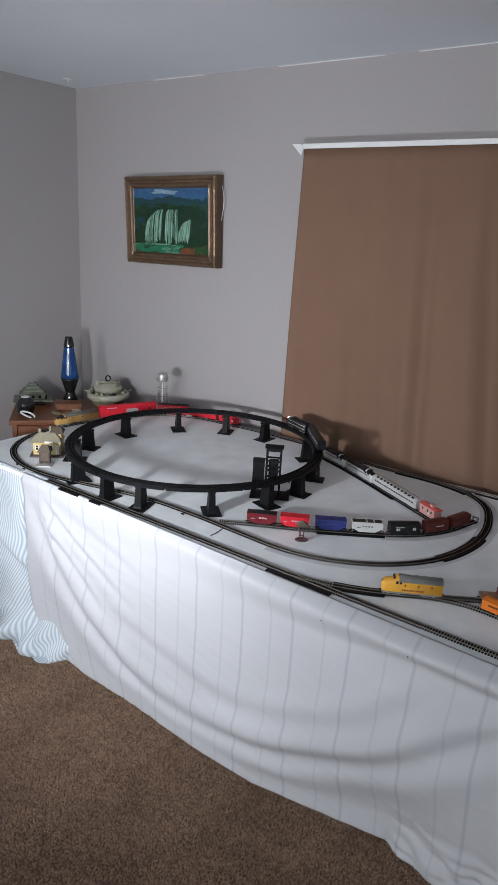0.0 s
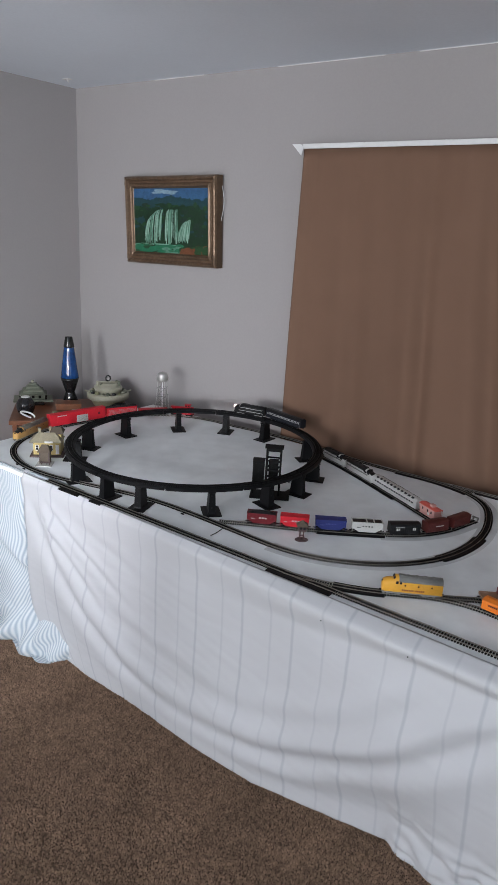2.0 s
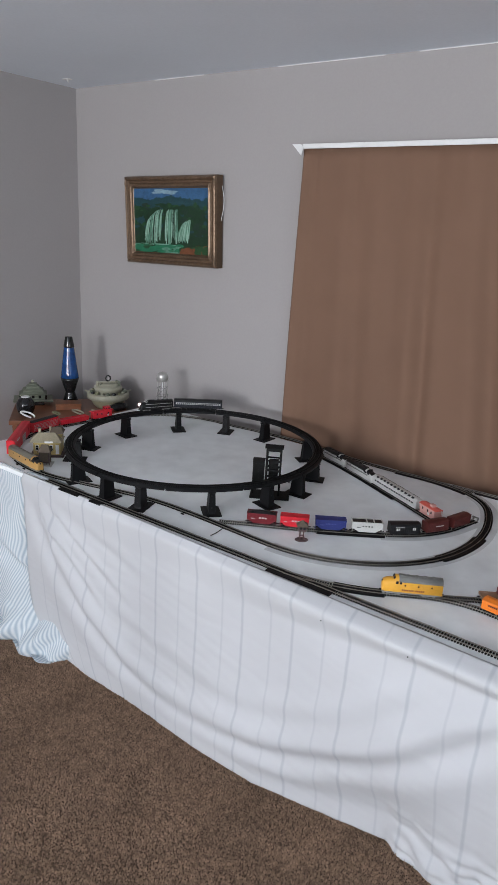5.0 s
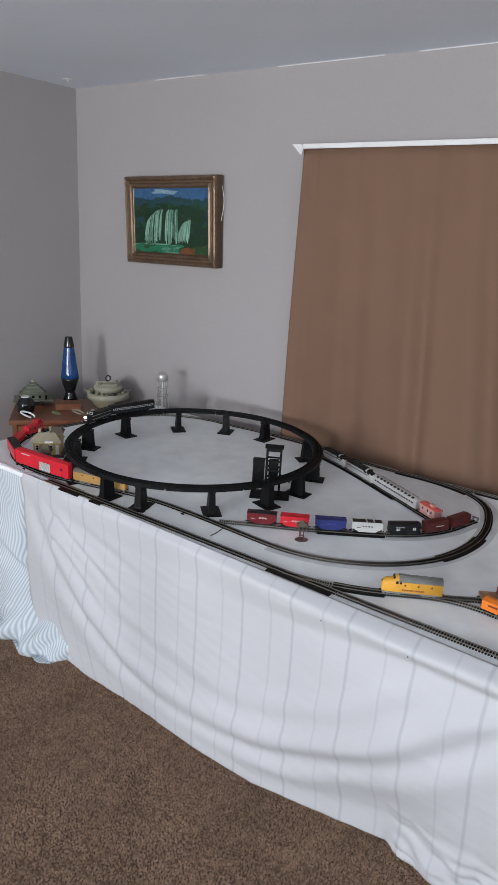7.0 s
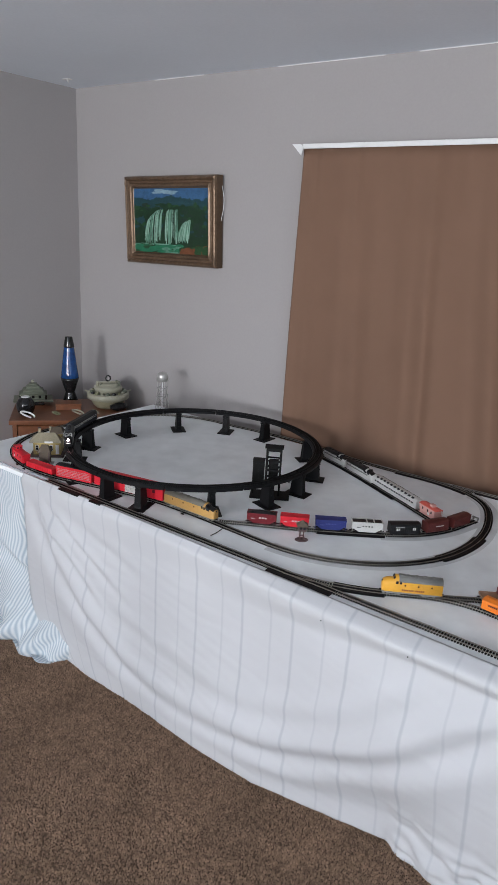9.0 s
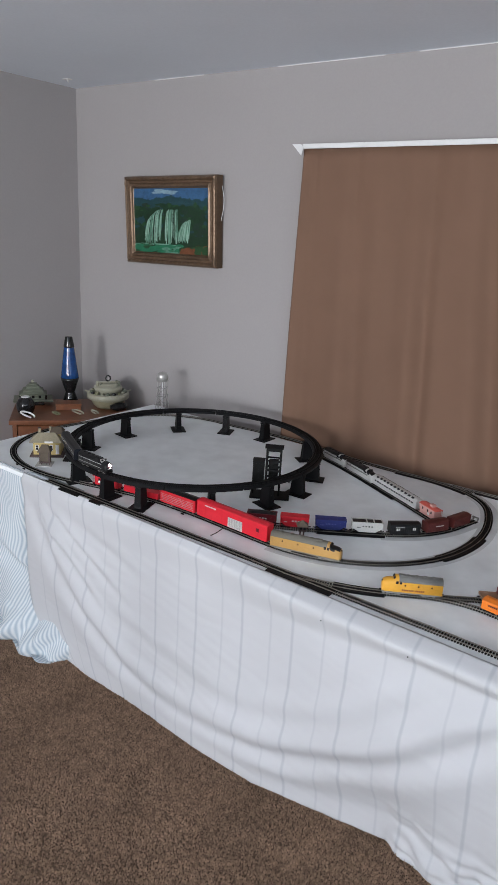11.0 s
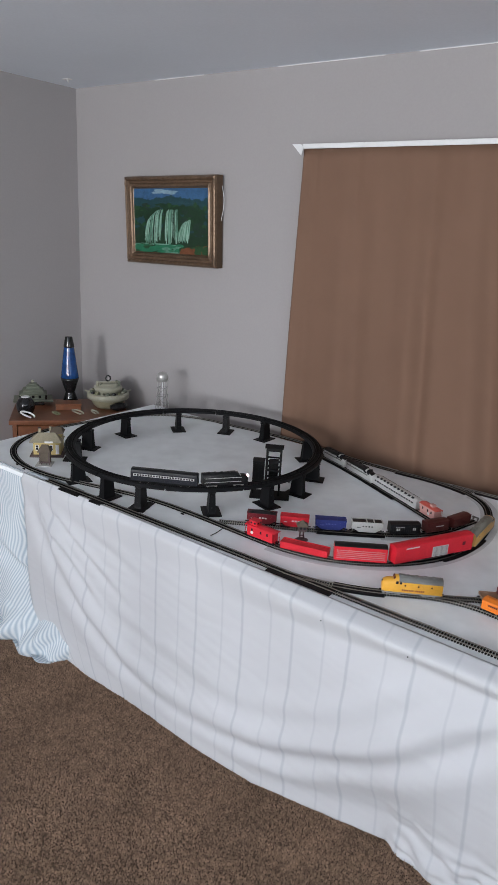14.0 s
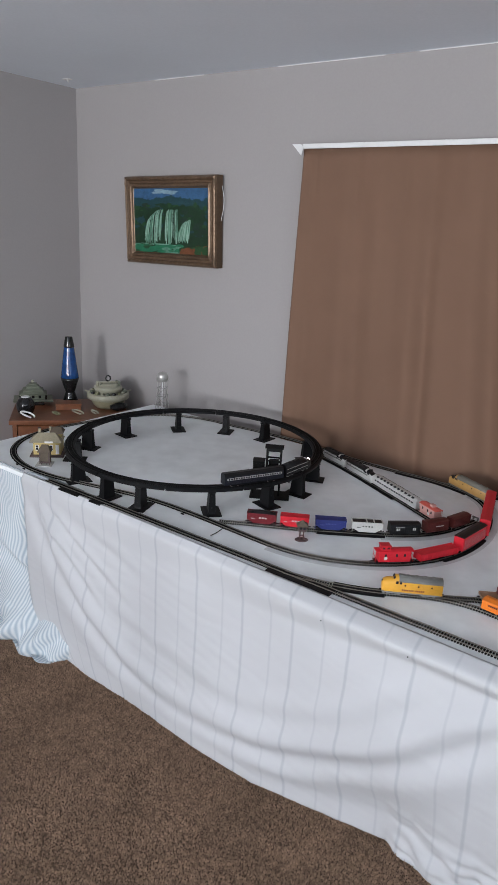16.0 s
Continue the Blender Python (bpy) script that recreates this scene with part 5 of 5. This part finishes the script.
# ---- carpet pile ----
def carpet_pile():
    rnd = random.Random(11)
    verts, faces = [], []
    pitch = 0.0051
    x = -2.75
    while x < -0.2:
        y = 0.62
        while y < 1.60:
            cx, cy = x + rnd.uniform(-0.5, 0.5) * pitch, y + rnd.uniform(-0.5, 0.5) * pitch
            clump = noise.noise((cx * 22, cy * 22, 0.0))
            r, h = rnd.uniform(0.0026, 0.0043), 0.0040 + rnd.uniform(0, 0.0035) + 0.0035 * clump
            a, lean = rnd.uniform(0, 6.28), 0.0022
            tx, ty = cx + rnd.uniform(-lean, lean) + 0.002 * clump, cy + rnd.uniform(-lean, lean)
            n = len(verts)
            for k in range(3):
                verts.append((cx + r * math.cos(a + k * 2.094), cy + r * math.sin(a + k * 2.094), 0.0005))
            for k in range(3):
                verts.append((tx + 0.80 * r * math.cos(a + 0.6 + k * 2.094), ty + 0.80 * r * math.sin(a + 0.6 + k * 2.094), h))
            for k in range(3):
                faces.append((n + k, n + (k + 1) % 3, n + 3 + (k + 1) % 3, n + 3 + k))
            faces.append((n + 3, n + 4, n + 5))
            y += pitch
        x += pitch
    me = bpy.data.meshes.new("carpet_pile")
    me.from_pydata(verts, [], faces)
    me.materials.append(PILE)
    tagged(new("carpet_pile", me), "tufted brown carpet pile", "carpet", "", "stuff")


PILE = mat("carpet_yarn", (0.27, 0.178, 0.124), 0.95, 0, 0.3, 6, 40, 0.0, 0.1)
nd, lk = PILE.node_tree.nodes, PILE.node_tree.links
geo, mr2, mx2 = nd.new("ShaderNodeNewGeometry"), nd.new("ShaderNodeMapRange"), nd.new("ShaderNodeMix")
mr2.inputs["To Min"].default_value, mr2.inputs["To Max"].default_value = 0.62, 1.35
mx2.data_type, mx2.blend_type = "RGBA", "MULTIPLY"
mx2.inputs["Factor"].default_value = 1.0
lk.new(geo.outputs["Random Per Island"], mr2.inputs["Value"])
lk.new(nd["Principled BSDF"].inputs["Base Color"].links[0].from_socket, mx2.inputs["A"])
lk.new(mr2.outputs[0], mx2.inputs["B"])
lk.new(mx2.outputs["Result"], nd["Principled BSDF"].inputs["Base Color"])
carpet_pile()


# ---- what moves ----
def freight_nose(t):
    """How far along the loop the freight engine's nose has come."""
    return glide(t, FT, FS)


FT = (0.0, 1.0, 2.0, 3.0, 4.0, 5.5, 7.0, 9.0, 11.5, 13.5, 15.0, 16.0)
FS = (0.235, 0.375, 0.515, 0.65, 0.785, 1.045, 1.35, 1.764, 2.360, 2.828, 3.150, 3.371)
ET = (0.0, 4.0, 6.5, 9.2, 11.3, 13.0, 14.0, 16.0)
EA = (75.5, 144.5, 191.0, 241.3, 281.3, 313.5, 332.0, 367.2)


def motions():
    steps = [i * 0.25 for i in range(65)]
    for ob, back in freight:
        rows = []
        for t in steps:
            s = (freight_nose(t) - back) % MAIN.length
            g = 0.22 if back == 0.396 else 0.09
            a, b = MAIN.at((s - g / 2) % MAIN.length)[0], MAIN.at((s + g / 2) % MAIN.length)[0]
            c, d = (a + b) / 2, b - a
            rows.append((t, pose(c.x, c.y, RAIL, 0, 0, math.degrees(math.atan2(d.y, d.x)))))
        walk(ob, rows)
    # the added flap slides shut in the first two seconds to fade the light
    walk(fade_flap, [(t, light_face @ pose(off, 0, -0.048)) for t, off in ((0.0, 0.112), (0.8, 0.104), (1.2, 0.086), (1.5, 0.070), (1.8, 0.055), (2.1, 0.036), (2.6, 0.0), (16.0, 0.0))])
    for ob, back in express:
        rows = []
        for t in steps:
            deg = glide(t, ET, EA) - math.degrees(back / RING[2])
            rows.append((t, pose(*ring_point(deg), DECK + 0.002, 0, 0, deg + 90)))
        walk(ob, rows)


motions()
